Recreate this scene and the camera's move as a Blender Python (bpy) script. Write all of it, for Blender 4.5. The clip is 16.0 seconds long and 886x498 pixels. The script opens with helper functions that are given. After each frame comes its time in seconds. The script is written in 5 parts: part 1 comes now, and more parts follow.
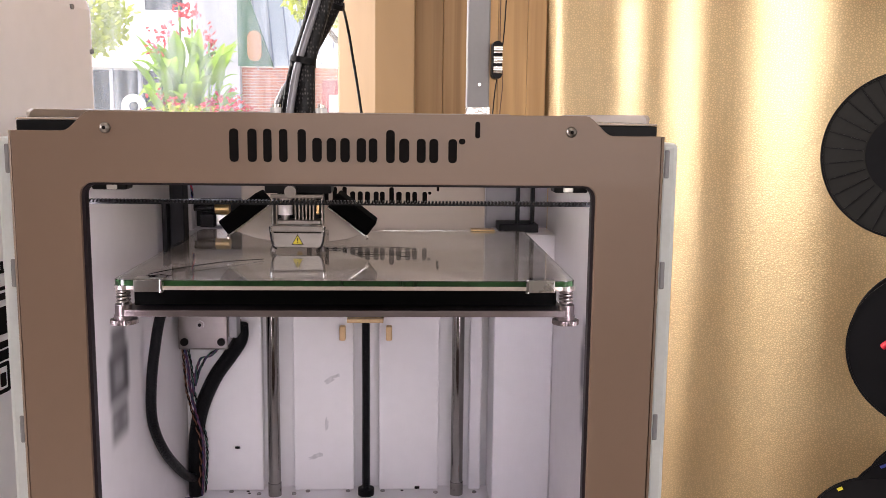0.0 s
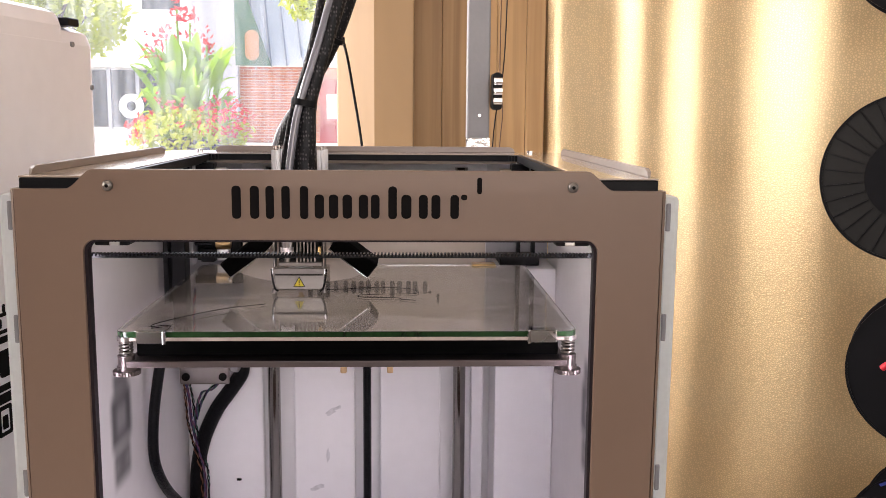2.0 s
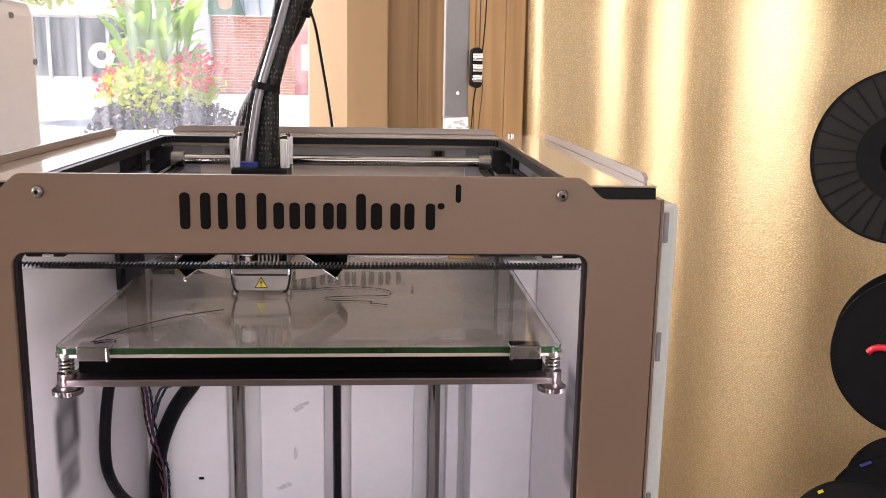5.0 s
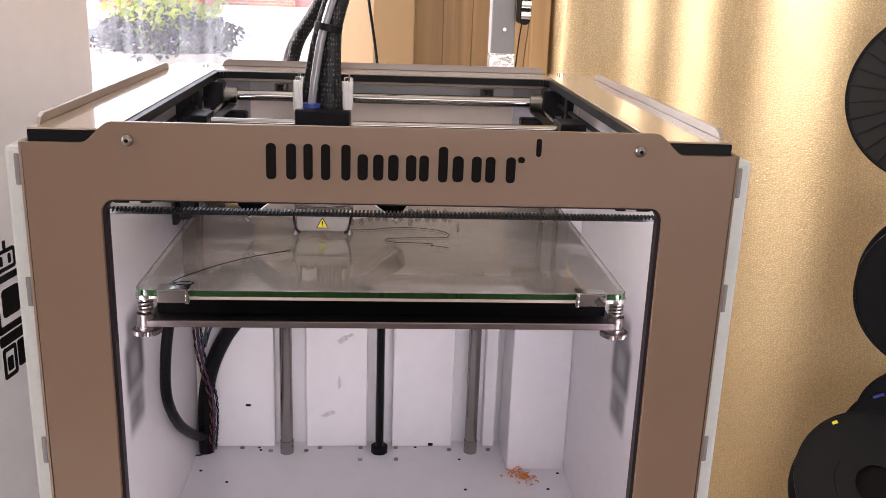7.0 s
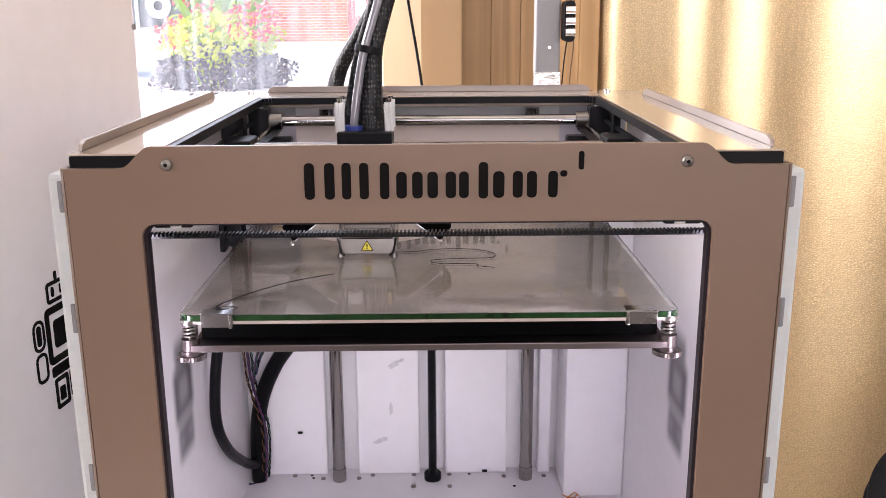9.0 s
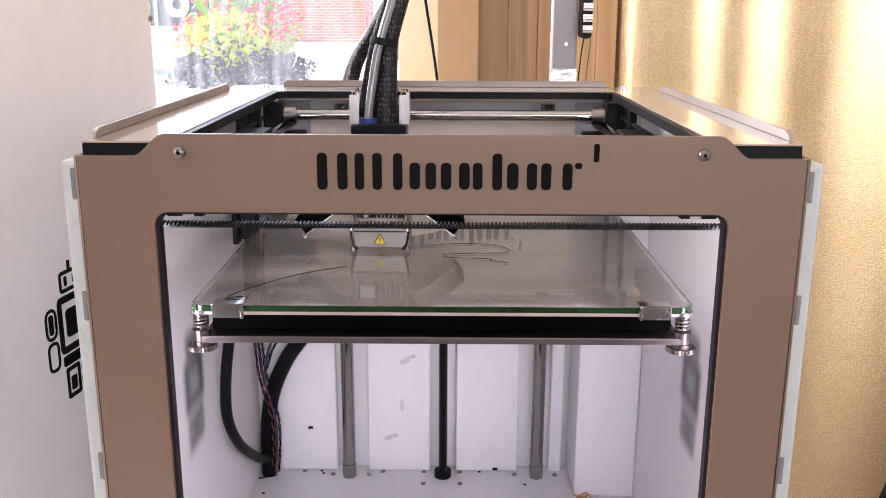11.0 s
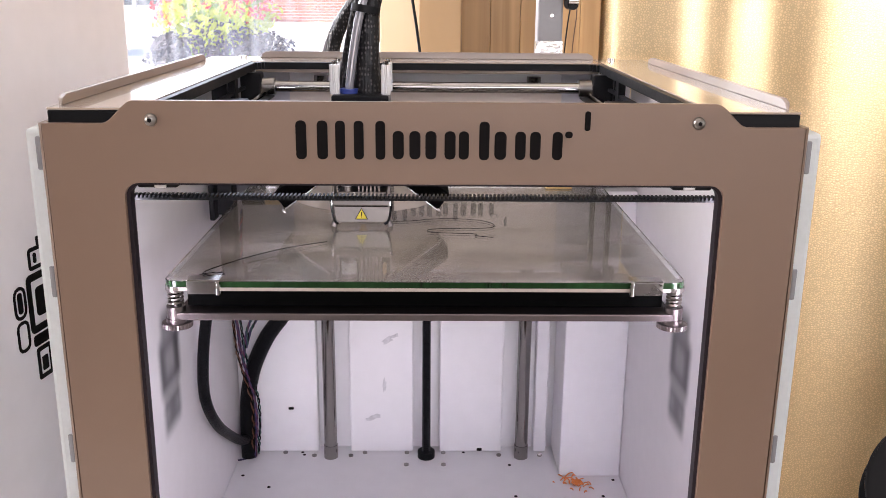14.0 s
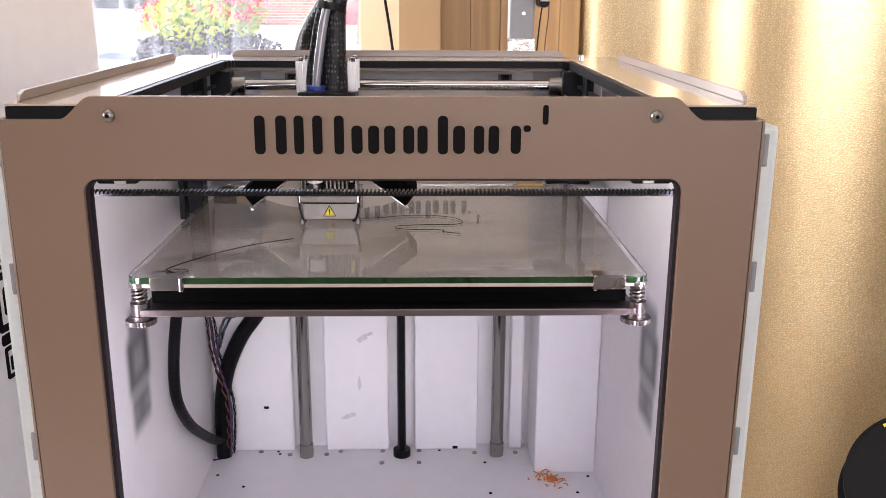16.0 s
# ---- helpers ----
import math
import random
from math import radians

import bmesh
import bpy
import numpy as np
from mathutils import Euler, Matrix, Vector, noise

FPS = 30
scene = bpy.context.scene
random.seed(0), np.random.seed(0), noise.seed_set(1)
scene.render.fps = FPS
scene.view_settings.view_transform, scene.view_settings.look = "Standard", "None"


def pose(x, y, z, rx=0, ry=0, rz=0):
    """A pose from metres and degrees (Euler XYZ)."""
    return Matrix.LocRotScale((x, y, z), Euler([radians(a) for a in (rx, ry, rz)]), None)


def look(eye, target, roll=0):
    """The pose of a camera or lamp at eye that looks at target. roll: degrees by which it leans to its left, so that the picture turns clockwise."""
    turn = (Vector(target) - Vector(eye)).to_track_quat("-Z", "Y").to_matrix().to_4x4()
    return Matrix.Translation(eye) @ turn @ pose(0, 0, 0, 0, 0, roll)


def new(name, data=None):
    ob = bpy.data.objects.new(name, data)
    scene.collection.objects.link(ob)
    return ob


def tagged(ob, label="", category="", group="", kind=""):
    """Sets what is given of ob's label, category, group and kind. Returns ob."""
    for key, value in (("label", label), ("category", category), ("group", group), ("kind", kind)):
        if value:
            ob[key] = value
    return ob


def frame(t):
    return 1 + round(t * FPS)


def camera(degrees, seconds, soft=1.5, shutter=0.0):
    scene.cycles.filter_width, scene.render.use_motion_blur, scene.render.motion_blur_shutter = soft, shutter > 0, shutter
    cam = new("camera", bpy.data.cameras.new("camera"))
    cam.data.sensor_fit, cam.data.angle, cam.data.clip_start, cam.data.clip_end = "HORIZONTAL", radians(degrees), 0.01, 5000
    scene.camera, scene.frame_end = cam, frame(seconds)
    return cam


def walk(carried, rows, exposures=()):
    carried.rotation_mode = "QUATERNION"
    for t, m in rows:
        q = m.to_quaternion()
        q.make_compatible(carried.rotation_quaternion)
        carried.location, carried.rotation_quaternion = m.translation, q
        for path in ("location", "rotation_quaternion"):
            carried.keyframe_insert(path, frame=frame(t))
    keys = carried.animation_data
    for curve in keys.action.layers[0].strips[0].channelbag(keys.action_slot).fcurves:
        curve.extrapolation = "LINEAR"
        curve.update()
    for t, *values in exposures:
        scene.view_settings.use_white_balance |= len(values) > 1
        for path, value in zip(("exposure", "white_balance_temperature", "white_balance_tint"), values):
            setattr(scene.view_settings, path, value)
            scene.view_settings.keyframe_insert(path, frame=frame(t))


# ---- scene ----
cam = camera(51.38, 16.0, 0.8)
PATH = [
    (0, (0.03341, -0.49138, 0.38732), (0.11893, 1.48597, 0.09963), 0.64),
    (0.5, (0.03486, -0.49108, 0.38921), (0.12272, 1.48642, 0.10327), 0.20),
    (1, (0.03298, -0.49413, 0.39115), (0.11999, 1.48371, 0.10729), 0.08),
    (1.5, (0.03063, -0.49518, 0.39579), (0.11701, 1.48289, 0.11329), 0.15),
    (2, (0.03114, -0.48797, 0.41781), (0.12040, 1.48860, 0.12594), 0.47),
    (2.5, (0.02609, -0.47190, 0.42347), (0.13204, 1.50113, 0.11373), 0.82),
    (3, (0.02541, -0.46764, 0.42604), (0.15484, 1.50233, 0.10592), 1.00),
    (5.3, (0.03440, -0.42813, 0.43973), (0.17718, 1.52629, 0.03990), 1.06),
    (5.5, (0.03136, -0.42581, 0.43751), (0.17452, 1.52746, 0.03224), 1.08),
    (6, (0.01248, -0.42841, 0.44392), (0.16653, 1.51976, 0.01859), 1.01),
    (6.5, (-0.00872, -0.44446, 0.45733), (0.16388, 1.49215, -0.01145), 2.30),
    (7, (-0.00571, -0.43711, 0.45672), (0.14001, 1.47633, -0.10675), 2.02),
    (7.5, (-0.00187, -0.42318, 0.45208), (0.01191, 1.47996, -0.16265), 1.05),
    (8, (0.00220, -0.42908, 0.44942), (-0.00361, 1.48524, -0.12965), -0.19),
    (8.2, (0.00223, -0.43142, 0.45066), (0.02074, 1.49771, -0.07670), -0.39),
    (10.3, (0.00297, -0.42524, 0.44686), (0.02279, 1.51117, -0.05304), -0.24),
    (10.5, (0.00311, -0.42638, 0.44763), (0.00943, 1.50953, -0.05456), -0.06),
    (11, (0.00303, -0.42740, 0.44414), (-0.00663, 1.50824, -0.05904), 0.25),
    (11.5, (0.00564, -0.42871, 0.43942), (-0.00811, 1.50572, -0.06831), -0.18),
    (12, (0.00304, -0.43000, 0.43481), (-0.00764, 1.50285, -0.07899), -0.12),
    (12.5, (0.00014, -0.42599, 0.43282), (-0.00316, 1.50497, -0.08812), 0.07),
    (13, (0.00043, -0.42440, 0.43376), (0.00657, 1.50434, -0.09531), -0.00),
    (13.5, (-0.00022, -0.41934, 0.43566), (0.01876, 1.50750, -0.09999), 0.32),
    (14, (0.00133, -0.41169, 0.43562), (0.03271, 1.51348, -0.10543), 0.51),
    (14.5, (0.00448, -0.41072, 0.43744), (0.04689, 1.51337, -0.10668), 0.66),
    (15, (0.00975, -0.41635, 0.44128), (0.05705, 1.50840, -0.10011), 0.94),
    (15.5, (0.01144, -0.41674, 0.43889), (0.06212, 1.50933, -0.09749), 0.65),
    (16, (0.01514, -0.41382, 0.43235), (0.06792, 1.51226, -0.10378), 0.29),
]
walk(cam, [(t, look(eye, target, roll)) for t, eye, target, roll in PATH],
     [(0, 1.12, 6750, 17), (5.5, 1.18, 6750, 17), (7, 1.27, 6700, 17), (7.5, 1.42, 6550, 17), (8, 1.47, 6450, 19), (12, 1.5, 6350, 18), (16, 1.52, 6350, 16)])

# ---- world, sun, large lights, exposure ----
world = bpy.data.worlds.new("world")
scene.world = world
world.use_nodes = True
wn = world.node_tree.nodes
sky = wn.new("ShaderNodeTexSky")
sky.sky_type, sky.sun_disc = "NISHITA", False
sky.sun_elevation, sky.sun_rotation = radians(48), radians(259)
wn["Background"].inputs["Strength"].default_value = 0.15
world.node_tree.links.new(sky.outputs[0], wn["Background"].inputs["Color"])
sun = new("sun", bpy.data.lights.new("sun", "SUN"))
sun.data.energy, sun.data.angle, sun.data.color = 5.0, radians(0.5), (1.0, 0.95, 0.87)
sun.matrix_world = look((-8, -1.6, 9), (0, 0, 0))


def area(name, eye, target, w, h, watts, color):
    lamp = new(name, bpy.data.lights.new(name, "AREA"))
    lamp.data.shape, lamp.data.size, lamp.data.size_y = "RECTANGLE", w, h
    lamp.data.energy, lamp.data.color = watts, color
    lamp.matrix_world = look(eye, target)
    return lamp


SKY_BLUE, WARM = (0.92, 0.95, 1.0), (1.0, 0.86, 0.68)
area("window_and_fill_light", (0.40, -2.36, 0.75), (0.1, 0.0, 0.2), 1.7, 1.2, 10.5, (1.0, 0.88, 0.81))
# weak fill added from the right for streaks on the curtain folds
area("window_and_fill_light", (2.1, -1.35, 0.33), (-0.3, -0.1, 0.15), 1.5, 1.0, 1.5, (1.0, 0.90, 0.85))
area("side_window_light", (-2.3, 0.15, 0.78), (0.6, 0.75, 0.15), 1.5, 1.35, 64, (1.0, 0.96, 0.92))
area("street_window_light", (-0.85, 1.13, 0.85), (-0.3, -0.5, 0.2), 1.3, 1.2, 7, SKY_BLUE)
area("ceiling_light_lamp", (0.3, -0.5, 1.84), (0.3, -0.45, 0), 1.1, 0.5, 1.4, WARM)
LED = (0.92, 0.87, 1.0)
for sx in (-1, 1):
    strip = area("chamber_lamp", (sx * 0.1475, 0.014, 0.23), (-sx * 0.02, 0.30, 0.2), 0.006, 0.22, 0.084, LED)

# ---- materials ----
MATS = {}


def mat(name, color, rough=0.5, metal=0.0, var=0.08, scale=30.0, bump=0.0, bscale=200.0, spec=0.5, coat=0.0, trans=0.0, aniso=None, stain=0.0):
    """A node material with colour variation at two scales and a fine relief."""
    if name in MATS:
        return MATS[name]
    m = bpy.data.materials.new(name)
    MATS[name] = m
    m.use_nodes = True
    n, l = m.node_tree.nodes, m.node_tree.links
    b = n["Principled BSDF"]
    b.inputs["Metallic"].default_value = metal
    b.inputs["Specular IOR Level"].default_value = spec
    b.inputs["Coat Weight"].default_value = coat
    b.inputs["Transmission Weight"].default_value = trans
    tc = n.new("ShaderNodeTexCoord")
    mp = n.new("ShaderNodeMapping")
    l.new(tc.outputs["Object"], mp.inputs["Vector"])
    if aniso:
        mp.inputs["Scale"].default_value = aniso
    a, c = n.new("ShaderNodeTexNoise"), n.new("ShaderNodeTexNoise")
    a.inputs["Scale"].default_value, c.inputs["Scale"].default_value = scale, scale * 9
    a.inputs["Detail"].default_value = 5
    for k in (a, c):
        l.new(mp.outputs[0], k.inputs["Vector"])
    mix = n.new("ShaderNodeMix")
    mix.data_type = "FLOAT"
    mix.inputs[0].default_value = 0.4
    l.new(a.outputs["Fac"], mix.inputs[2])
    l.new(c.outputs["Fac"], mix.inputs[3])
    ramp = n.new("ShaderNodeMapRange")
    ramp.inputs[1].default_value, ramp.inputs[2].default_value = 0.3, 0.7
    ramp.inputs[3].default_value, ramp.inputs[4].default_value = 1 - var, 1 + var
    l.new(mix.outputs[0], ramp.inputs[0])
    mul = n.new("ShaderNodeVectorMath")
    mul.operation = "SCALE"
    mul.inputs[0].default_value = color
    l.new(ramp.outputs[0], mul.inputs["Scale"])
    l.new(mul.outputs[0], b.inputs["Base Color"])
    rr = n.new("ShaderNodeMapRange")
    rr.inputs[3].default_value, rr.inputs[4].default_value = max(0.02, rough * 0.85), min(1, rough * 1.15)
    l.new(a.outputs["Fac"], rr.inputs[0])
    l.new(rr.outputs[0], b.inputs["Roughness"])
    if bump:
        t = n.new("ShaderNodeTexNoise")
        t.inputs["Scale"].default_value = bscale
        l.new(mp.outputs[0], t.inputs["Vector"])
        bp = n.new("ShaderNodeBump")
        bp.inputs["Strength"].default_value, bp.inputs["Distance"].default_value = bump, 0.001
        l.new(t.outputs["Fac"], bp.inputs["Height"])
        l.new(bp.outputs[0], b.inputs["Normal"])
    return m


PANEL = mat("taupe_satin_panel", (0.150, 0.095, 0.065), 0.42, 0.0, 0.03, 12, 0.04, 900, coat=0.15)
CORE = mat("dark_plum_core", (0.014, 0.009, 0.012), 0.5, spec=0.2)
WHITE_IN = mat("white_chamber_paint", (0.76, 0.745, 0.76), 0.34, 0, 0.035, 9, 0.03, 500)
WHITE_SIDE = mat("white_cover", (0.88, 0.84, 0.86), 0.4, 0, 0.04, 6)
FROST = mat("frosted_edge", (0.82, 0.86, 0.86), 0.4, 0, 0.06, 40, trans=0.45)
BLACK = mat("black_plastic", (0.006, 0.006, 0.007), 0.42, 0, 0.2, 60, 0.1, 800, spec=0.12)
SHEEN = mat("black_gloss", (0.012, 0.012, 0.015), 0.22, 0, 0.2, 60)
STEEL = mat("polished_steel", (0.30, 0.285, 0.27), 0.09, 1.0, 0.05, 80, aniso=(8, 8, 1))
ALU = mat("brushed_aluminium", (0.66, 0.65, 0.64), 0.32, 1.0, 0.06, 60, 0.08, 400, aniso=(1, 12, 12))
STEELD = mat("dull_steel", (0.24, 0.22, 0.205), 0.36, 0.95, 0.08, 40, 0.05, 300)
SCREW = mat("screw_steel", (0.20, 0.185, 0.17), 0.28, 1.0, 0.1, 60)
PLATEM = mat("matte_aluminium", (0.12, 0.10, 0.098), 0.38, 1.0, 0.06, 40, 0.05, 300)
DUCT = mat("bent_steel_sheet", (0.19, 0.172, 0.16), 0.30, 1.0, 0.05, 40)
SHEET = mat("warm_white_sheet", (0.60, 0.52, 0.46), 0.45, 0, 0.04, 10, 0.03, 300)
RECESS = mat("grey_paint_and_shade", (0.46, 0.45, 0.48), 0.3, 0, 0.05, 20, 0.03, 400)
CHROME = mat("chrome", (0.78, 0.77, 0.76), 0.09, 1.0, 0.03, 80)
BEDP = mat("bed_plate", (0.40, 0.335, 0.29), 0.45, 0.2, 0.05, 20)
FOAM = mat("black_foam", (0.002, 0.002, 0.002), 0.9, 0, 0.2, 60, spec=0.02)
FOIL = mat("crumpled_foil", (0.8, 0.8, 0.8), 0.14, 1.0, 0.05, 60, 1.0, 260)
BRASS = mat("brass", (0.72, 0.50, 0.24), 0.3, 1.0, 0.08, 60)
TAN = mat("tan_plastic", (0.62, 0.42, 0.22), 0.5)
INK = mat("black_print", (0.005, 0.004, 0.004), 0.6, 0, 0.1, 50, spec=0.05)
SMUDGE = mat("grey_smudge", (0.55, 0.54, 0.56), 0.5, 0, 0.25, 400)
YELLOW = mat("yellow_label", (0.60, 0.50, 0.03), 0.45)
BLUE = mat("blue_clip", (0.02, 0.04, 0.23), 0.4)
RED = mat("red_filament", (0.5, 0.015, 0.03), 0.4)
BROWNW = mat("brown_thin_wire", (0.10, 0.045, 0.02), 0.5)
ORANGE = mat("orange_scrap", (0.72, 0.22, 0.04), 0.5)
PURPLE = mat("purple_wire", (0.030, 0.016, 0.075), 0.5)
TEAL = mat("teal_wire", (0.012, 0.065, 0.05), 0.5)
PINKW = mat("pink_wire", (0.12, 0.03, 0.07), 0.5)
GREYM = mat("grey_painted_metal", (0.21, 0.205, 0.215), 0.38, 0.0, 0.05, 30, 0.12, 300)
TUBE = mat("milky_tube", (0.17, 0.17, 0.19), 0.12, 0, 0.05, 50, coat=0.7)
KNURL = mat("bright_knurl", (0.86, 0.86, 0.86), 0.25, 0.6, 0.05, 90)
SPOOLG = mat("grey_spool", (0.012, 0.0115, 0.011), 0.5, 0, 0.12, 25, spec=0.15)
SPOOLB = mat("black_spool", (0.005, 0.005, 0.006), 0.4, 0, 0.2, 25, spec=0.12)
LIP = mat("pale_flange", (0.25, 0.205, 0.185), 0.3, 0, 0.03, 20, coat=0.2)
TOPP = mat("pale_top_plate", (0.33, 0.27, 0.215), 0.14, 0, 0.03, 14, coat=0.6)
DECKP = mat("room_paint", (0.72, 0.68, 0.62), 0.8, 0, 0.05, 3, 0.1, 80)
DARKWALL = mat("dark_room_paint", (0.10, 0.085, 0.075), 0.8, 0, 0.05, 3, 0.1, 80)
FLOORM = mat("shop_floor", (0.12, 0.095, 0.08), 0.5, 0, 0.2, 4, 0.1, 60)
COUNTER = mat("counter_laminate", (0.55, 0.52, 0.48), 0.4, 0, 0.08, 8)
CEILM = mat("ceiling_paint", (0.75, 0.73, 0.70), 0.9, 0, 0.04, 3)


def glow(name, color, power):
    m = bpy.data.materials.new(name)
    m.use_nodes = True
    b = m.node_tree.nodes["Principled BSDF"]
    b.inputs["Base Color"].default_value = (*color, 1)
    b.inputs["Emission Color"].default_value = (*color, 1)
    b.inputs["Emission Strength"].default_value = power
    return m


def bed_glass():
    m = bpy.data.materials.new("bed_glass")
    m.use_nodes = True
    n, l = m.node_tree.nodes, m.node_tree.links
    b = n["Principled BSDF"]
    b.inputs["Base Color"].default_value = (0.93, 0.96, 0.94, 1)
    b.inputs["Transmission Weight"].default_value = 1
    b.inputs["IOR"].default_value = 1.52
    t = n.new("ShaderNodeTexNoise")
    t.inputs["Scale"].default_value, t.inputs["Detail"].default_value = 14, 6
    r = n.new("ShaderNodeMapRange")
    r.inputs[1].default_value, r.inputs[2].default_value = 0.4, 0.75
    r.inputs[3].default_value, r.inputs[4].default_value = 0.015, 0.09
    l.new(t.outputs["Fac"], r.inputs[0])
    l.new(r.outputs[0], b.inputs["Roughness"])
    # dried glue film in long smears
    tc, mp, g = n.new("ShaderNodeTexCoord"), n.new("ShaderNodeMapping"), n.new("ShaderNodeTexNoise")
    mp.inputs["Scale"].default_value = (5, 16, 1)
    g.inputs["Scale"].default_value, g.inputs["Detail"].default_value, g.inputs["Distortion"].default_value = 1.6, 5, 0.8
    l.new(tc.outputs["Object"], mp.inputs[0])
    l.new(mp.outputs[0], g.inputs["Vector"])
    film = n.new("ShaderNodeMapRange")
    film.inputs[1].default_value, film.inputs[2].default_value = 0.42, 0.75
    film.inputs[3].default_value, film.inputs[4].default_value = 0.02, 0.22
    l.new(g.outputs["Fac"], film.inputs[0])
    df, mix = n.new("ShaderNodeBsdfDiffuse"), n.new("ShaderNodeMixShader")
    df.inputs["Color"].default_value = (0.74, 0.68, 0.69, 1)
    l.new(film.outputs[0], mix.inputs[0])
    l.new(b.outputs[0], mix.inputs[1])
    l.new(df.outputs[0], mix.inputs[2])
    l.new(mix.outputs[0], n["Material Output"].inputs[0])
    return m


def braid():
    """Black braided sleeve: small glossy strands, with light through the weave painted as pale spots, between dark
    gaps.
    """
    m = bpy.data.materials.new("braided_sleeve")
    m.use_nodes = True
    n, l = m.node_tree.nodes, m.node_tree.links
    b = n["Principled BSDF"]
    b.inputs["Roughness"].default_value, b.inputs["Specular IOR Level"].default_value = 0.35, 0.25
    tc, mp, v = n.new("ShaderNodeTexCoord"), n.new("ShaderNodeMapping"), n.new("ShaderNodeTexVoronoi")
    mp.inputs["Scale"].default_value = (1, 1, 0.6)
    l.new(tc.outputs["Object"], mp.inputs[0])
    l.new(mp.outputs[0], v.inputs["Vector"])
    v.inputs["Scale"].default_value, v.inputs["Randomness"].default_value = 520, 0.35
    c = n.new("ShaderNodeValToRGB")
    c.color_ramp.elements[0].position, c.color_ramp.elements[1].position = 0.12, 0.38
    c.color_ramp.elements[0].color, c.color_ramp.elements[1].color = (0.085, 0.08, 0.08, 1), (0.004, 0.004, 0.005, 1)
    l.new(v.outputs["Distance"], c.inputs[0])
    l.new(c.outputs[0], b.inputs["Base Color"])
    bp = n.new("ShaderNodeBump")
    bp.inputs["Strength"].default_value, bp.inputs["Distance"].default_value = 0.8, 0.0006
    bp.invert = True
    l.new(v.outputs["Distance"], bp.inputs["Height"])
    l.new(bp.outputs[0], b.inputs["Normal"])
    return m


SLEEVE = braid()
CABLE = mat("black_cable", (0.004, 0.004, 0.005), 0.4, 0, 0.5, 500, 0.5, 1500, spec=0.1)
BLUEW = mat("dark_blue_wire", (0.018, 0.03, 0.17), 0.5)
GLASS = bed_glass()
GREEN_EDGE = mat("green_glass_edge", (0.009, 0.030, 0.009), 0.16, 0, 0.6, 40, spec=0.35, aniso=(1, 1, 0.2))


def wood(name, dark, light, sx):
    m = bpy.data.materials.new(name)
    m.use_nodes = True
    n, l = m.node_tree.nodes, m.node_tree.links
    b = n["Principled BSDF"]
    b.inputs["Roughness"].default_value = 0.45
    tc, mp = n.new("ShaderNodeTexCoord"), n.new("ShaderNodeMapping")
    mp.inputs["Scale"].default_value = (sx, sx, 1.2)
    l.new(tc.outputs["Object"], mp.inputs[0])
    t = n.new("ShaderNodeTexNoise")
    t.inputs["Scale"].default_value, t.inputs["Detail"].default_value, t.inputs["Distortion"].default_value = 1.4, 6, 0.6
    l.new(mp.outputs[0], t.inputs["Vector"])
    c = n.new("ShaderNodeValToRGB")
    c.color_ramp.elements[0].position, c.color_ramp.elements[1].position = 0.33, 0.62
    c.color_ramp.elements[0].color, c.color_ramp.elements[1].color = (*dark, 1), (*light, 1)
    l.new(t.outputs["Fac"], c.inputs[0])
    l.new(c.outputs[0], b.inputs["Base Color"])
    bp = n.new("ShaderNodeBump")
    bp.inputs["Strength"].default_value, bp.inputs["Distance"].default_value = 0.3, 0.0006
    l.new(t.outputs["Fac"], bp.inputs["Height"])
    l.new(bp.outputs[0], b.inputs["Normal"])
    return m


PINE = wood("pine", (0.28, 0.155, 0.057), (0.42, 0.25, 0.104), 34)
PLY = wood("pale_ply", (0.215, 0.13, 0.058), (0.275, 0.172, 0.080), 7)


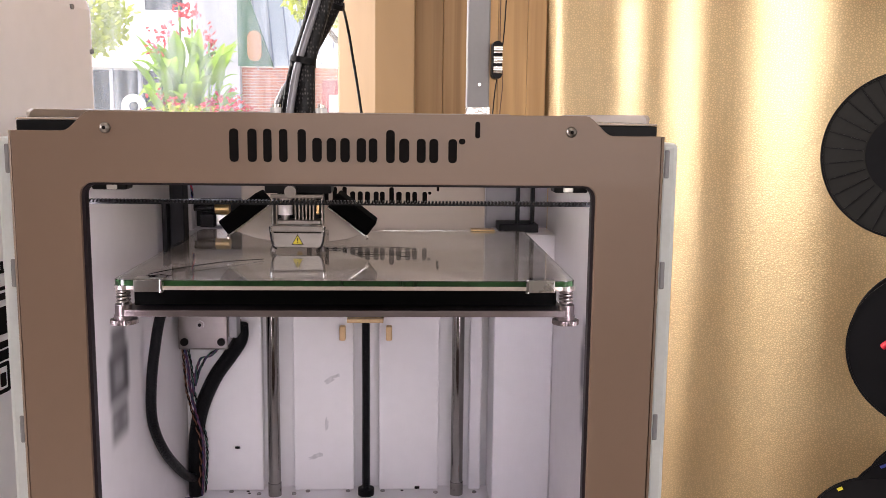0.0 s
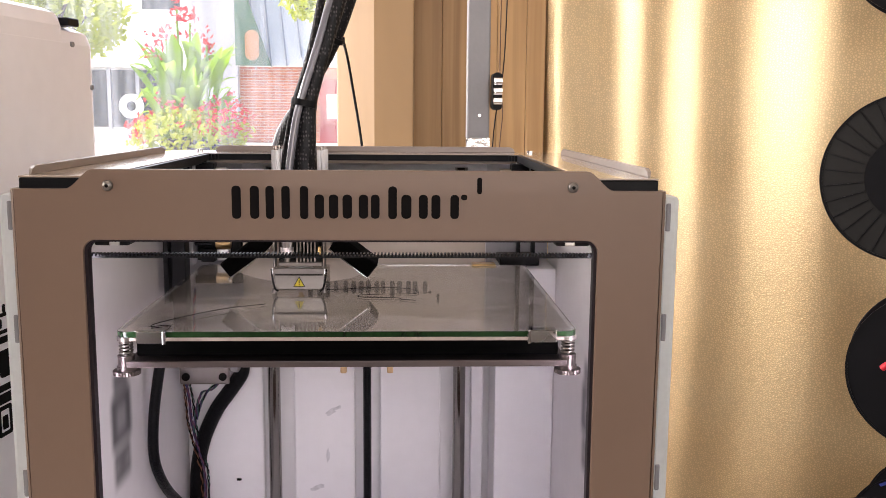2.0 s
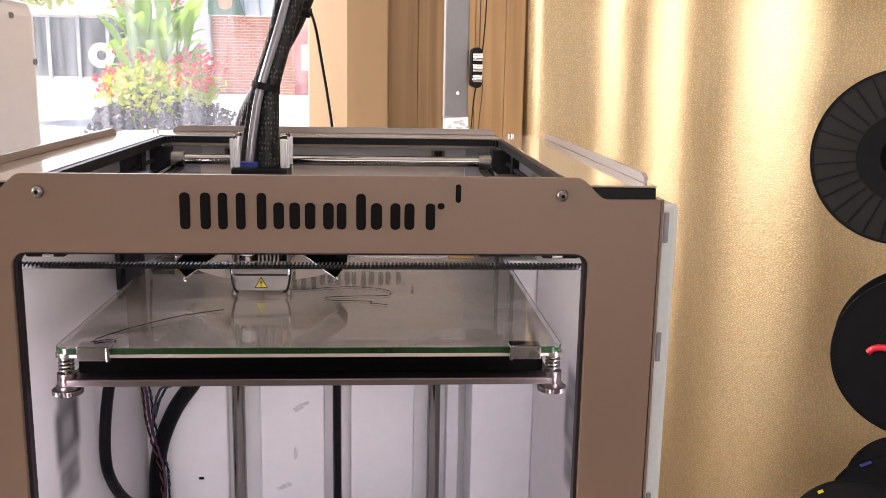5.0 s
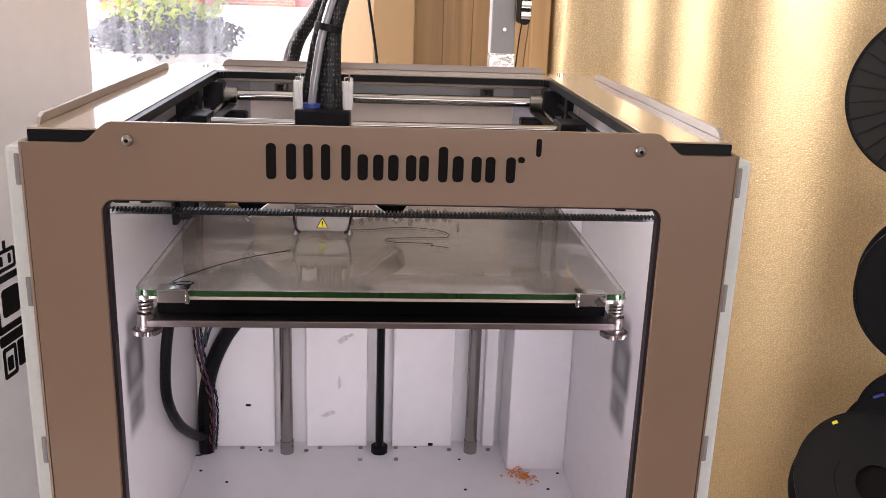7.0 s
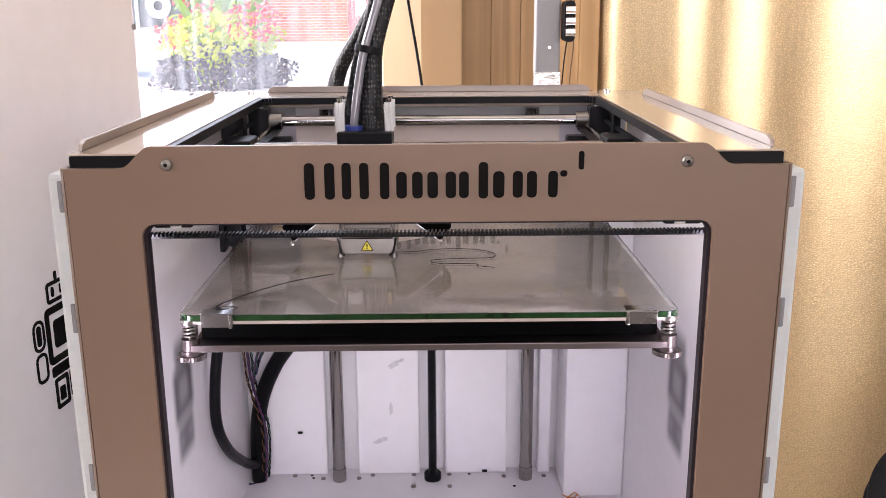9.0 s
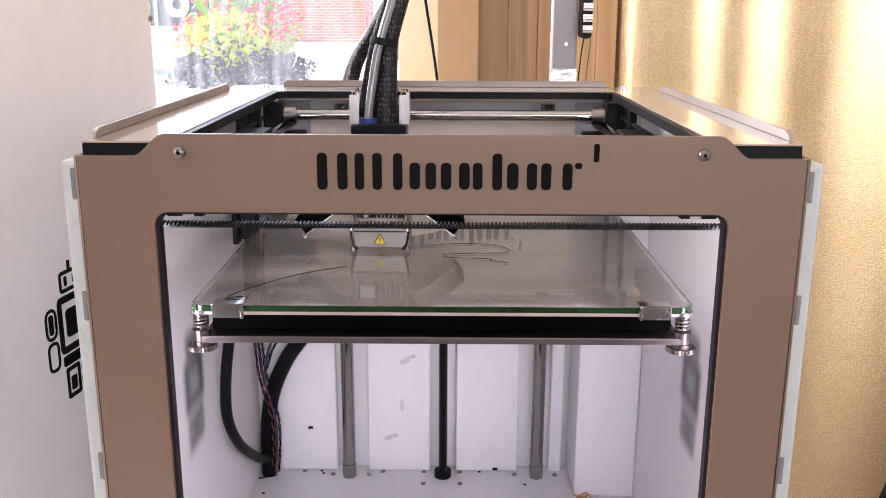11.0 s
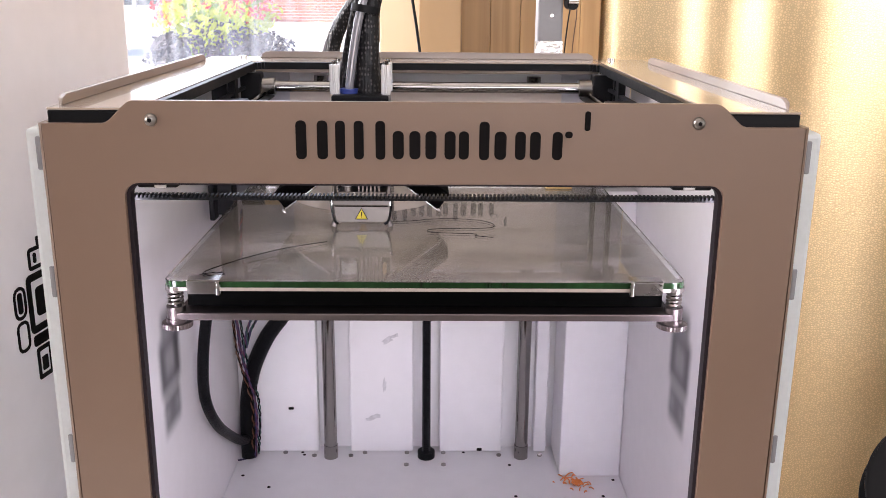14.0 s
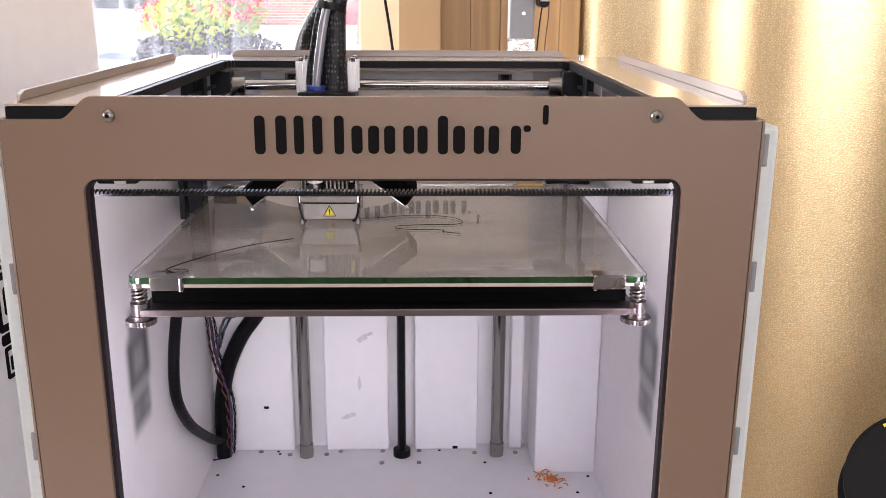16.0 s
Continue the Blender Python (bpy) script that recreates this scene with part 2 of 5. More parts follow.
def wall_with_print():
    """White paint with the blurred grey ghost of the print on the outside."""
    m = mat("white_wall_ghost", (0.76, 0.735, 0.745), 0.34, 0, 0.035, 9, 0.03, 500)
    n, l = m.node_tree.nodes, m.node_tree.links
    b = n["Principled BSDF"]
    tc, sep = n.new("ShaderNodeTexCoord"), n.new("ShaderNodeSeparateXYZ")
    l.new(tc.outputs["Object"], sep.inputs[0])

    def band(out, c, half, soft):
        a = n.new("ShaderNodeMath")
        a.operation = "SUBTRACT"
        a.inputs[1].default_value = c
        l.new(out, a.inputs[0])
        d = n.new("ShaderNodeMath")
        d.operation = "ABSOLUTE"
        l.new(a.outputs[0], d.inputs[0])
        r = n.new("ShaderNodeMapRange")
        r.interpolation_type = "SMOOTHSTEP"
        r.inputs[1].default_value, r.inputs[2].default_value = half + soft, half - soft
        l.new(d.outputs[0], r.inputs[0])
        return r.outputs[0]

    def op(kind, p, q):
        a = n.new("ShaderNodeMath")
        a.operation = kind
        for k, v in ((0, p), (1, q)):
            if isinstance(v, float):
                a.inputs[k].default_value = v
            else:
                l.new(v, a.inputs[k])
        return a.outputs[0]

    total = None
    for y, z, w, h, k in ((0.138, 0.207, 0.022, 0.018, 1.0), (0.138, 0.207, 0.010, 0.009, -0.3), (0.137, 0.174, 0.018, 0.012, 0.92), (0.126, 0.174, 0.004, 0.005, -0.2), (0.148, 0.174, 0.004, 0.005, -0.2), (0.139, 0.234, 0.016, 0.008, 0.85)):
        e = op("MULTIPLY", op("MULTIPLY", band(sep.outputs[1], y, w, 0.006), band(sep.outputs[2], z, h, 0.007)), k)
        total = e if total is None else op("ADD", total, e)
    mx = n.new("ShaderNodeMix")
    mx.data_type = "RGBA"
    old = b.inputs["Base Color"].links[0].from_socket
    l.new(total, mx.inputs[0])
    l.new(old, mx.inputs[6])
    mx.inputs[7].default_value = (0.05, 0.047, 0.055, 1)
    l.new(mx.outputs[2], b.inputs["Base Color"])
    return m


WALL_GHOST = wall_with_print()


def gold_vinyl():
    """Gold leather-grained vinyl: pebbles from a cell texture."""
    m = bpy.data.materials.new("gold_vinyl")
    m.use_nodes = True
    n, l = m.node_tree.nodes, m.node_tree.links
    b = n["Principled BSDF"]
    b.inputs["Metallic"].default_value = 0.72
    b.inputs["Coat Weight"].default_value, b.inputs["Coat Roughness"].default_value = 0.4, 0.30
    tc = n.new("ShaderNodeTexCoord")
    mp = n.new("ShaderNodeMapping")
    l.new(tc.outputs["Object"], mp.inputs[0])
    w = n.new("ShaderNodeTexNoise")
    w.inputs["Scale"].default_value = 60
    l.new(mp.outputs[0], w.inputs["Vector"])
    add = n.new("ShaderNodeVectorMath")
    add.operation = "MULTIPLY_ADD"
    add.inputs[1].default_value = (0.0006, 0.0006, 0.0006)
    l.new(w.outputs["Color"], add.inputs[0])
    l.new(mp.outputs[0], add.inputs[2])
    v = n.new("ShaderNodeTexVoronoi")
    v.feature, v.inputs["Scale"].default_value = "DISTANCE_TO_EDGE", 270
    v.inputs["Randomness"].default_value = 0.85
    l.new(add.outputs[0], v.inputs["Vector"])
    big = n.new("ShaderNodeTexNoise")
    big.inputs["Scale"].default_value, big.inputs["Detail"].default_value = 5, 4
    l.new(mp.outputs[0], big.inputs["Vector"])
    c = n.new("ShaderNodeValToRGB")
    c.color_ramp.elements[0].color, c.color_ramp.elements[1].color = (0.76, 0.57, 0.31, 1), (0.83, 0.67, 0.42, 1)
    l.new(big.outputs["Fac"], c.inputs[0])
    r = n.new("ShaderNodeMapRange")
    r.inputs[3].default_value, r.inputs[4].default_value = 0.34, 0.42
    l.new(big.outputs["Fac"], r.inputs[0])
    l.new(r.outputs[0], b.inputs["Roughness"])
    hm = n.new("ShaderNodeMapRange")
    hm.interpolation_type = "SMOOTHERSTEP"
    hm.inputs[1].default_value, hm.inputs[2].default_value = 0.0, 0.32
    l.new(v.outputs["Distance"], hm.inputs[0])
    # shade in the channels between pebbles, put into the base colour
    crease_shade = n.new("ShaderNodeMapRange")
    crease_shade.inputs[1].default_value, crease_shade.inputs[2].default_value = 0.15, 1.0
    crease_shade.inputs[3].default_value, crease_shade.inputs[4].default_value = 0.82, 1.05
    l.new(hm.outputs[0], crease_shade.inputs[0])
    tint = n.new("ShaderNodeVectorMath")
    tint.operation = "SCALE"
    l.new(c.outputs[0], tint.inputs[0])
    l.new(crease_shade.outputs[0], tint.inputs["Scale"])
    l.new(tint.outputs[0], b.inputs["Base Color"])
    bp = n.new("ShaderNodeBump")
    bp.inputs["Strength"].default_value, bp.inputs["Distance"].default_value = 0.36, 0.0007
    l.new(hm.outputs[0], bp.inputs["Height"])
    l.new(bp.outputs[0], b.inputs["Normal"])
    l.new(bp.outputs[0], b.inputs["Coat Normal"])
    return m


GOLD = gold_vinyl()


def window_glass():
    """A thin dusty pane: mostly clear, with pale streaks of dirt."""
    m = bpy.data.materials.new("dusty_pane")
    m.use_nodes = True
    n, l = m.node_tree.nodes, m.node_tree.links
    out = n["Material Output"]
    n.remove(n["Principled BSDF"])
    tr, gl, df = n.new("ShaderNodeBsdfTransparent"), n.new("ShaderNodeBsdfGlossy"), n.new("ShaderNodeBsdfTranslucent")
    gl.inputs["Roughness"].default_value = 0.02
    df.inputs["Color"].default_value = (0.8, 0.8, 0.82, 1)
    fr = n.new("ShaderNodeFresnel")
    fr.inputs["IOR"].default_value = 1.45
    m1, m2 = n.new("ShaderNodeMixShader"), n.new("ShaderNodeMixShader")
    tc, mp = n.new("ShaderNodeTexCoord"), n.new("ShaderNodeMapping")
    mp.inputs["Scale"].default_value = (34, 1, 3)
    l.new(tc.outputs["Object"], mp.inputs[0])
    t = n.new("ShaderNodeTexNoise")
    t.inputs["Scale"].default_value, t.inputs["Detail"].default_value = 2.2, 5
    l.new(mp.outputs[0], t.inputs["Vector"])
    r = n.new("ShaderNodeMapRange")
    r.inputs[1].default_value, r.inputs[2].default_value = 0.42, 0.8
    r.inputs[3].default_value, r.inputs[4].default_value = 0.05, 0.2
    l.new(t.outputs["Fac"], r.inputs[0])
    l.new(r.outputs[0], m1.inputs[0])
    l.new(tr.outputs[0], m1.inputs[1])
    l.new(df.outputs[0], m1.inputs[2])
    l.new(fr.outputs[0], m2.inputs[0])
    l.new(m1.outputs[0], m2.inputs[1])
    l.new(gl.outputs[0], m2.inputs[2])
    l.new(m2.outputs[0], out.inputs[0])
    return m


PANE = window_glass()


def brick_mat():
    m = bpy.data.materials.new("red_brick")
    m.use_nodes = True
    n, l = m.node_tree.nodes, m.node_tree.links
    b = n["Principled BSDF"]
    b.inputs["Roughness"].default_value = 0.85
    tc, mp = n.new("ShaderNodeTexCoord"), n.new("ShaderNodeMapping")
    mp.inputs["Rotation"].default_value = (radians(90), 0, 0)
    l.new(tc.outputs["Object"], mp.inputs[0])
    k = n.new("ShaderNodeTexBrick")
    k.inputs["Scale"].default_value = 1.0
    k.inputs["Brick Width"].default_value, k.inputs["Row Height"].default_value = 0.32, 0.11
    k.inputs["Mortar Size"].default_value = 0.012
    k.inputs["Color1"].default_value, k.inputs["Color2"].default_value = (0.58, 0.20, 0.10, 1), (0.44, 0.13, 0.075, 1)
    k.inputs["Mortar"].default_value = (0.55, 0.45, 0.38, 1)
    l.new(mp.outputs[0], k.inputs["Vector"])
    l.new(k.outputs["Color"], b.inputs["Base Color"])
    return m


BRICK = brick_mat()
def leafy(name, color):
    """A thin leaf: part of the light goes through."""
    m = mat(name, color, 0.6, 0, 0.35, 6, spec=0.2)
    n, l = m.node_tree.nodes, m.node_tree.links
    t, x = n.new("ShaderNodeBsdfTranslucent"), n.new("ShaderNodeMixShader")
    t.inputs["Color"].default_value = (color[0] * 1.3, color[1] * 1.25, color[2], 1)
    x.inputs[0].default_value = 0.45
    l.new(n["Principled BSDF"].outputs[0], x.inputs[1])
    l.new(t.outputs[0], x.inputs[2])
    l.new(x.outputs[0], n["Material Output"].inputs[0])
    return m


LEAF = leafy("canna_leaf", (0.24, 0.41, 0.035))
LEAF2 = mat("dark_foliage", (0.055, 0.04, 0.055), 0.6, 0, 0.4, 20)
LEAF3 = leafy("bright_foliage", (0.40, 0.46, 0.06))
FLOWER = leafy("red_petal", (0.72, 0.07, 0.08))
STUCCO = mat("white_stucco", (0.86, 0.84, 0.80), 0.9, 0, 0.05, 0.6)
GREYCOL = mat("grey_stucco", (0.42, 0.42, 0.43), 0.9, 0, 0.06, 0.8)
ROOFM = mat("white_metal_roof", (0.86, 0.84, 0.79), 0.9, 0, 0.04, 0.8)
GREENM = mat("green_fascia", (0.05, 0.13, 0.07), 0.6)
DARKWIN = mat("shop_glazing", (0.05, 0.055, 0.06), 0.2)
DOORRED = mat("red_door", (0.33, 0.05, 0.06), 0.6)
SIGNM = mat("brown_sign", (0.42, 0.22, 0.10), 0.6)
ASPHALT = mat("sunlit_concrete", (0.55, 0.53, 0.50), 0.9, 0, 0.08, 1.0)
POT = mat("pale_planter_stone", (0.52, 0.48, 0.44), 0.8, 0, 0.1, 8)
BARK = mat("bark", (0.12, 0.09, 0.06), 0.9)


# ---- mesh helpers ----
def box(bm, x0, x1, y0, y1, z0, z1, m=None):
    r = bmesh.ops.create_cube(bm, size=1)
    t = Matrix.Translation(((x0 + x1) / 2, (y0 + y1) / 2, (z0 + z1) / 2)) @ Matrix.Diagonal((x1 - x0, y1 - y0, z1 - z0, 1))
    bmesh.ops.transform(bm, matrix=(m @ t) if m else t, verts=r["verts"])
    return r["verts"]


def cyl(bm, p, q, r, seg=20, r2=None):
    p, q = Vector(p), Vector(q)
    v = bmesh.ops.create_cone(bm, cap_ends=True, segments=seg, radius1=r, radius2=r if r2 is None else r2, depth=(q - p).length)["verts"]
    bmesh.ops.transform(bm, matrix=Matrix.Translation((p + q) / 2) @ (q - p).to_track_quat("Z", "Y").to_matrix().to_4x4(), verts=v)
    return v


def spline(pts, n=8):
    """Points along a smooth curve through pts."""
    P = [Vector(p) for p in pts]
    P = [2 * P[0] - P[1]] + P + [2 * P[-1] - P[-2]]
    out = []
    for i in range(1, len(P) - 2):
        a, b, c, d = P[i - 1 : i + 3]
        for k in range(n):
            t = k / n
            out.append(0.5 * (2 * b + (c - a) * t + (2 * a - 5 * b + 4 * c - d) * t * t + (3 * b - a - 3 * c + d) * t ** 3))
    return out + [P[-2]]


def tube(bm, pts, r, seg=10, n=8, ends=None):
    """A round tube along a smooth curve; ends: the radius at its two ends, if it tapers."""
    P = spline(pts, n)
    side = None
    rings = []
    for i, p in enumerate(P):
        d = (P[min(i + 1, len(P) - 1)] - P[max(i - 1, 0)]).normalized()
        if side is None:
            side = d.orthogonal().normalized()
        side = (side - d * side.dot(d)).normalized()
        up = d.cross(side)
        rr = r if not ends else ends[0] + (ends[1] - ends[0]) * i / (len(P) - 1)
        rings.append([bm.verts.new(p + rr * (math.cos(a) * side + math.sin(a) * up)) for a in (2 * math.pi * k / seg for k in range(seg))])
    for a, b in zip(rings, rings[1:]):
        for k in range(seg):
            bm.faces.new((a[k], a[(k + 1) % seg], b[(k + 1) % seg], b[k]))
    bm.faces.new(rings[0][::-1])
    bm.faces.new(rings[-1])


def part(name, bm, material, parent=None, label="", bevel=0.0, smooth=False, at=None, auto=False):
    """Links a bmesh as one mesh object, under a thing or part if one is given."""
    bmesh.ops.recalc_face_normals(bm, faces=bm.faces)
    me = bpy.data.meshes.new(name)
    bm.to_mesh(me)
    bm.free()
    me.materials.append(material)
    if smooth:
        me.polygons.foreach_set("use_smooth", [True] * len(me.polygons))
        me.set_sharp_from_angle(angle=radians(40))
    ob = new(name, me)
    ob.parent = parent
    if at is not None:
        ob.matrix_basis = at
    if label:
        ob["label"] = label
    if bevel:
        b = ob.modifiers.new("bevel", "BEVEL")
        b.width, b.segments, b.limit_method = bevel, 2, "ANGLE"
    return ob


def boxpart(name, dims, material, parent=None, label="", bevel=0.0006, m=None):
    bm = bmesh.new()
    box(bm, *dims, m=m)
    return part(name, bm, material, parent, label, bevel)


def cylpart(name, p, q, r, material, parent=None, label="", seg=24, r2=None):
    bm = bmesh.new()
    cyl(bm, p, q, r, seg, r2)
    return part(name, bm, material, parent, label, smooth=True)


def tubepart(name, pts, r, material, parent=None, label="", seg=10, n=8, ends=None):
    bm = bmesh.new()
    tube(bm, pts, r, seg, n, ends)
    return part(name, bm, material, parent, label, smooth=True)


def thing(name, label, category, at=(0, 0, 0), group="", kind=""):
    ob = new(name)
    ob.location = at
    ob.empty_display_size = 0.02
    return tagged(ob, label, category, group, kind)


def plate(bm, outer, inner, y0, y1):
    """An upright plate from loops of (x, z), from y0 back to y1, with an optional hole."""
    edges = []
    for loop in (outer, inner):
        if loop:
            v = [bm.verts.new((x, y0, z)) for x, z in loop]
            edges += [bm.edges.new((v[i], v[(i + 1) % len(v)])) for i in range(len(v))]
    f = [g for g in bmesh.ops.triangle_fill(bm, use_beauty=True, edges=edges)["geom"] if isinstance(g, bmesh.types.BMFace)]
    ext = bmesh.ops.extrude_face_region(bm, geom=f)["geom"]
    bmesh.ops.translate(bm, vec=(0, y1 - y0, 0), verts=[g for g in ext if isinstance(g, bmesh.types.BMVert)])


def rounded(x0, x1, z0, z1, r, n=6):
    """A loop round a rectangle with round corners."""
    out = []
    for cx, cz, a0 in ((x1 - r, z1 - r, 0), (x0 + r, z1 - r, 90), (x0 + r, z0 + r, 180), (x1 - r, z0 + r, 270)):
        out += [(cx + r * math.cos(radians(a0 + 90 * k / n)), cz + r * math.sin(radians(a0 + 90 * k / n))) for k in range(n + 1)]
    return out


def structure(name, dims, material, label, category):
    bm = bmesh.new()
    for d in dims:
        box(bm, *d)
    return tagged(part(name, bm, material), label, category, kind="structure")


# ---- the room ----
FZ = -0.78
structure("floor", [(-2.4, 2.2, -2.4, 1.05, FZ - 0.1, FZ)], FLOORM, "dark shop floor below the counter", "floor")
structure("ceiling", [(-2.4, 2.2, -2.4, 1.2, 1.9, 2.0)], CEILM, "plain pale ceiling over the room", "ceiling")
structure("wall_left", [(-2.5, -2.4, -2.4, -0.65, FZ, 1.9), (-2.5, -2.4, 0.95, 1.2, FZ, 1.9), (-2.5, -2.4, -0.65, 0.95, FZ, 0.1), (-2.5, -2.4, -0.65, 0.95, 1.45, 1.9)], DECKP, "plain pale painted side wall with a window opening", "wall")
# out of view; its opening is added for the right-hand fill
structure("wall_right", [(2.2, 2.3, -2.4, -2.2, FZ, 1.9), (2.2, 2.3, -0.5, 1.2, FZ, 1.9), (2.2, 2.3, -2.2, -0.5, FZ, -0.2), (2.2, 2.3, -2.2, -0.5, 0.9, 1.9)], DECKP, "unseen pale painted wall with an opening added for a fill lamp", "wall")
structure("wall_front", [(-2.4, -0.5, -2.5, -2.4, FZ, 1.9), (1.3, 2.2, -2.5, -2.4, FZ, 1.9), (-0.5, 1.3, -2.5, -2.4, FZ, 0.1), (-0.5, 1.3, -2.5, -2.4, 1.4, 1.9)], DARKWALL, "plain dark wall with a wide shop window", "wall")
structure("wall_back", [(-2.4, -1.6, 1.06, 1.2, FZ, 1.9), (-1.6, -0.076, 1.06, 1.2, FZ, 0.12), (-1.6, -0.076, 1.06, 1.2, 1.6, 1.9), (-0.076, 2.2, 1.12, 1.2, FZ, 1.9)],
          DECKP, "pale wall pierced by the street window", "wall")
win = tagged(new("window_1"), "large dusty shop window onto a sunny street", "window", kind="structure")
pane = boxpart("pane", (-1.6, -0.079, 1.10, 1.104, 0.12, 1.6), PANE, win, "clear glass with dusty streaks", 0)
pane.visible_shadow = False
boxpart("window_sill", (-1.62, -0.076, 1.0, 1.2, 0.09, 0.12), DECKP, win)
bm = bmesh.new()
foot = [bm.verts.new((x, y, 0.0)) for x, y in ((-0.076, 1.118), (-0.076, 1.058), (-0.014, 1.03), (0.051, 1.03), (0.051, 1.118))]
ext = bmesh.ops.extrude_face_region(bm, geom=[bm.faces.new(foot)])["geom"]
bmesh.ops.translate(bm, vec=(0, 0, 1.6), verts=[g for g in ext if isinstance(g, bmesh.types.BMVert)])
part("window_frame", bm, PLY, win, "plain pale wooden window jamb with a splayed side", 0.003)
for i, (a, b) in enumerate(((0.0515, 0.0985), (0.099, 0.1465), (0.147, 0.1925), (0.193, 0.2425), (0.243, 0.275))):
    if i == 0:
        boards = tagged(new("trim_boards"), "vertical pine boards beside the window", "wood panelling", kind="structure")
    boxpart("board", (a, b, 1.105 + 0.0006 * (i % 2), 1.1185, FZ, 1.9), PINE, boards, bevel=0.0008)
structure("counter", [(-0.75, 0.20, -0.42, 0.43, -0.035, 0.0), (-0.72, 0.19, -0.38, 0.42, FZ, -0.035)], COUNTER, "plain counter that carries the printers", "counter")

# gold curtain that hangs in soft folds
bm = bmesh.new()
N, M = 220, 12
rows = []
# folds: where the cloth turns, how wide and how steep
FOLDS = ((0.085, 0.040, 0.20), (0.152, 0.018, -0.30), (0.190, 0.012, 0.22), (0.236, 0.026, -0.40), (0.283, 0.028, 0.28), (0.362, 0.045, -0.20), (0.470, 0.050, 0.22), (0.60, 0.05, -0.20), (0.70, 0.05, 0.22), (0.82, 0.05, -0.2), (0.92, 0.04, 0.2))
fold = 0.0
for i in range(N + 1):
    u = i / N
    fold += sum(a * math.exp(-(((u - c) / w) ** 2)) for c, w, a in FOLDS) / N
    x = 0.258 + 1.0 * u
    base = 1.106 - 0.40 * u - 0.17 * (u - 0.27 + math.sqrt((u - 0.27) ** 2 + 0.004)) + 0.045 * max(0, 1 - u / 0.04) ** 2
    soft_fold = fold + 0.0012 * math.sin(53 * u + 2.0)
    column = []
    for j in range(M + 1):
        z = FZ + 0.02 + (1.86 - FZ) * j / M
        tuck = 0.085 * max(0.0, 0.55 - z) ** 2
        column.append(bm.verts.new((x + 0.004 * math.sin(1.5 * j + 9 * u), base + soft_fold * (1 - 0.025 * j) + tuck + 0.003 * math.sin(35 * u + 0.5 * j), z)))
    rows.append(column)
for a, b in zip(rows, rows[1:]):
    for j in range(M):
        bm.faces.new((a[j], b[j], b[j + 1], a[j + 1]))
bmesh.ops.solidify(bm, geom=bm.faces[:], thickness=0.002)
tagged(part("curtain", bm, GOLD, smooth=True), "gold pebble-grained vinyl curtain hanging in soft folds", "curtain")

bar = thing("metal_upright", "grey painted square metal post behind the printer", "post", (0.1025, 0.391, 0))
boxpart("post", (-0.0105, 0.0105, -0.01, 0.01, 0.004, 1.2), GREYM, bar, bevel=0.0015)
boxpart("foot_plate", (-0.03, 0.03, -0.03, 0.03, 0, 0.004), GREYM, bar)
bm = bmesh.new()
plate(bm, rounded(0.0115, 0.0205, 0.421, 0.455, 0.004), None, -0.026, -0.004)
latch = part("latch", bm, BLACK, bar, "bright chrome roller latch", 0.0008)
for k in range(3):
    cylpart("roller", (0.012, -0.028, 0.429 + 0.009 * k), (0.020, -0.028, 0.429 + 0.009 * k), 0.0036, CHROME, latch)
boxpart("foil_tape", (-0.0112, 0.0112, -0.0108, 0.0, 0.377, 0.3955), FOIL, bar, "crumpled bright foil tape round the post", 0.0008)
cylpart("screw", (-0.0095 + 0.0105, -0.0115, 0.416), (-0.0095 + 0.0105, -0.0095, 0.416), 0.0013, CHROME, bar)
tagged(tubepart("loose_wire", [(0.117, 0.40, 0.001), (0.116, 0.40, 0.30), (0.119, 0.40, 0.40), (0.128, 0.40, 0.47), (0.131, 0.40, 0.60)], 0.0006, BLACK, seg=6), "thin dark loose wire beside the metal post", "wire")
tagged(tubepart("loose_wire", [(0.121, 0.405, 0.001), (0.124, 0.405, 0.34), (0.1275, 0.402, 0.42), (0.124, 0.400, 0.455), (0.125, 0.40, 0.60)], 0.0005, BROWNW, seg=6), "thin rusty brown loose wire beside the metal post", "wire")

# ---- the printer ----
HX, HY = -0.0410, 0.170  # where the print head stands
BACK = 0.3375
FLO = 0.041
printer = thing("printer", "taupe-fronted desktop 3D printer with an open lit chamber", "3d printer", (0, 0, 0.0))


def s_curve(x0, z0, x1, z1, n=8):
    return [(x0 + (x1 - x0) * k / n, z0 + (z1 - z0) * (3 * (k / n) ** 2 - 2 * (k / n) ** 3)) for k in range(n + 1)]


bm = bmesh.new()
right = s_curve(0.1450, 0.3772, 0.1300, 0.3876)
outer = [(-0.1705, 0.012), (0.1705, 0.012), (0.1712, 0.3772)] + right + [(-x, z) for x, z in right[::-1]] + [(-0.1712, 0.3772)]
hole = rounded(-0.137, 0.137, 0.10, 0.3503, 0.007)
plate(bm, outer, hole, 0.0, 0.003)
panel = part("front_panel", bm, PANEL, printer, "taupe satin panel with a rounded opening", 0.0007)
bm = bmesh.new()
plate(bm, rounded(-0.1372, 0.1372, 0.0998, 0.3505, 0.007), rounded(-0.1354, 0.1354, 0.102, 0.3489, 0.0055), 0.0032, 0.009)
part("opening_edge", bm, CORE, printer, "dark plum edge round the opening")
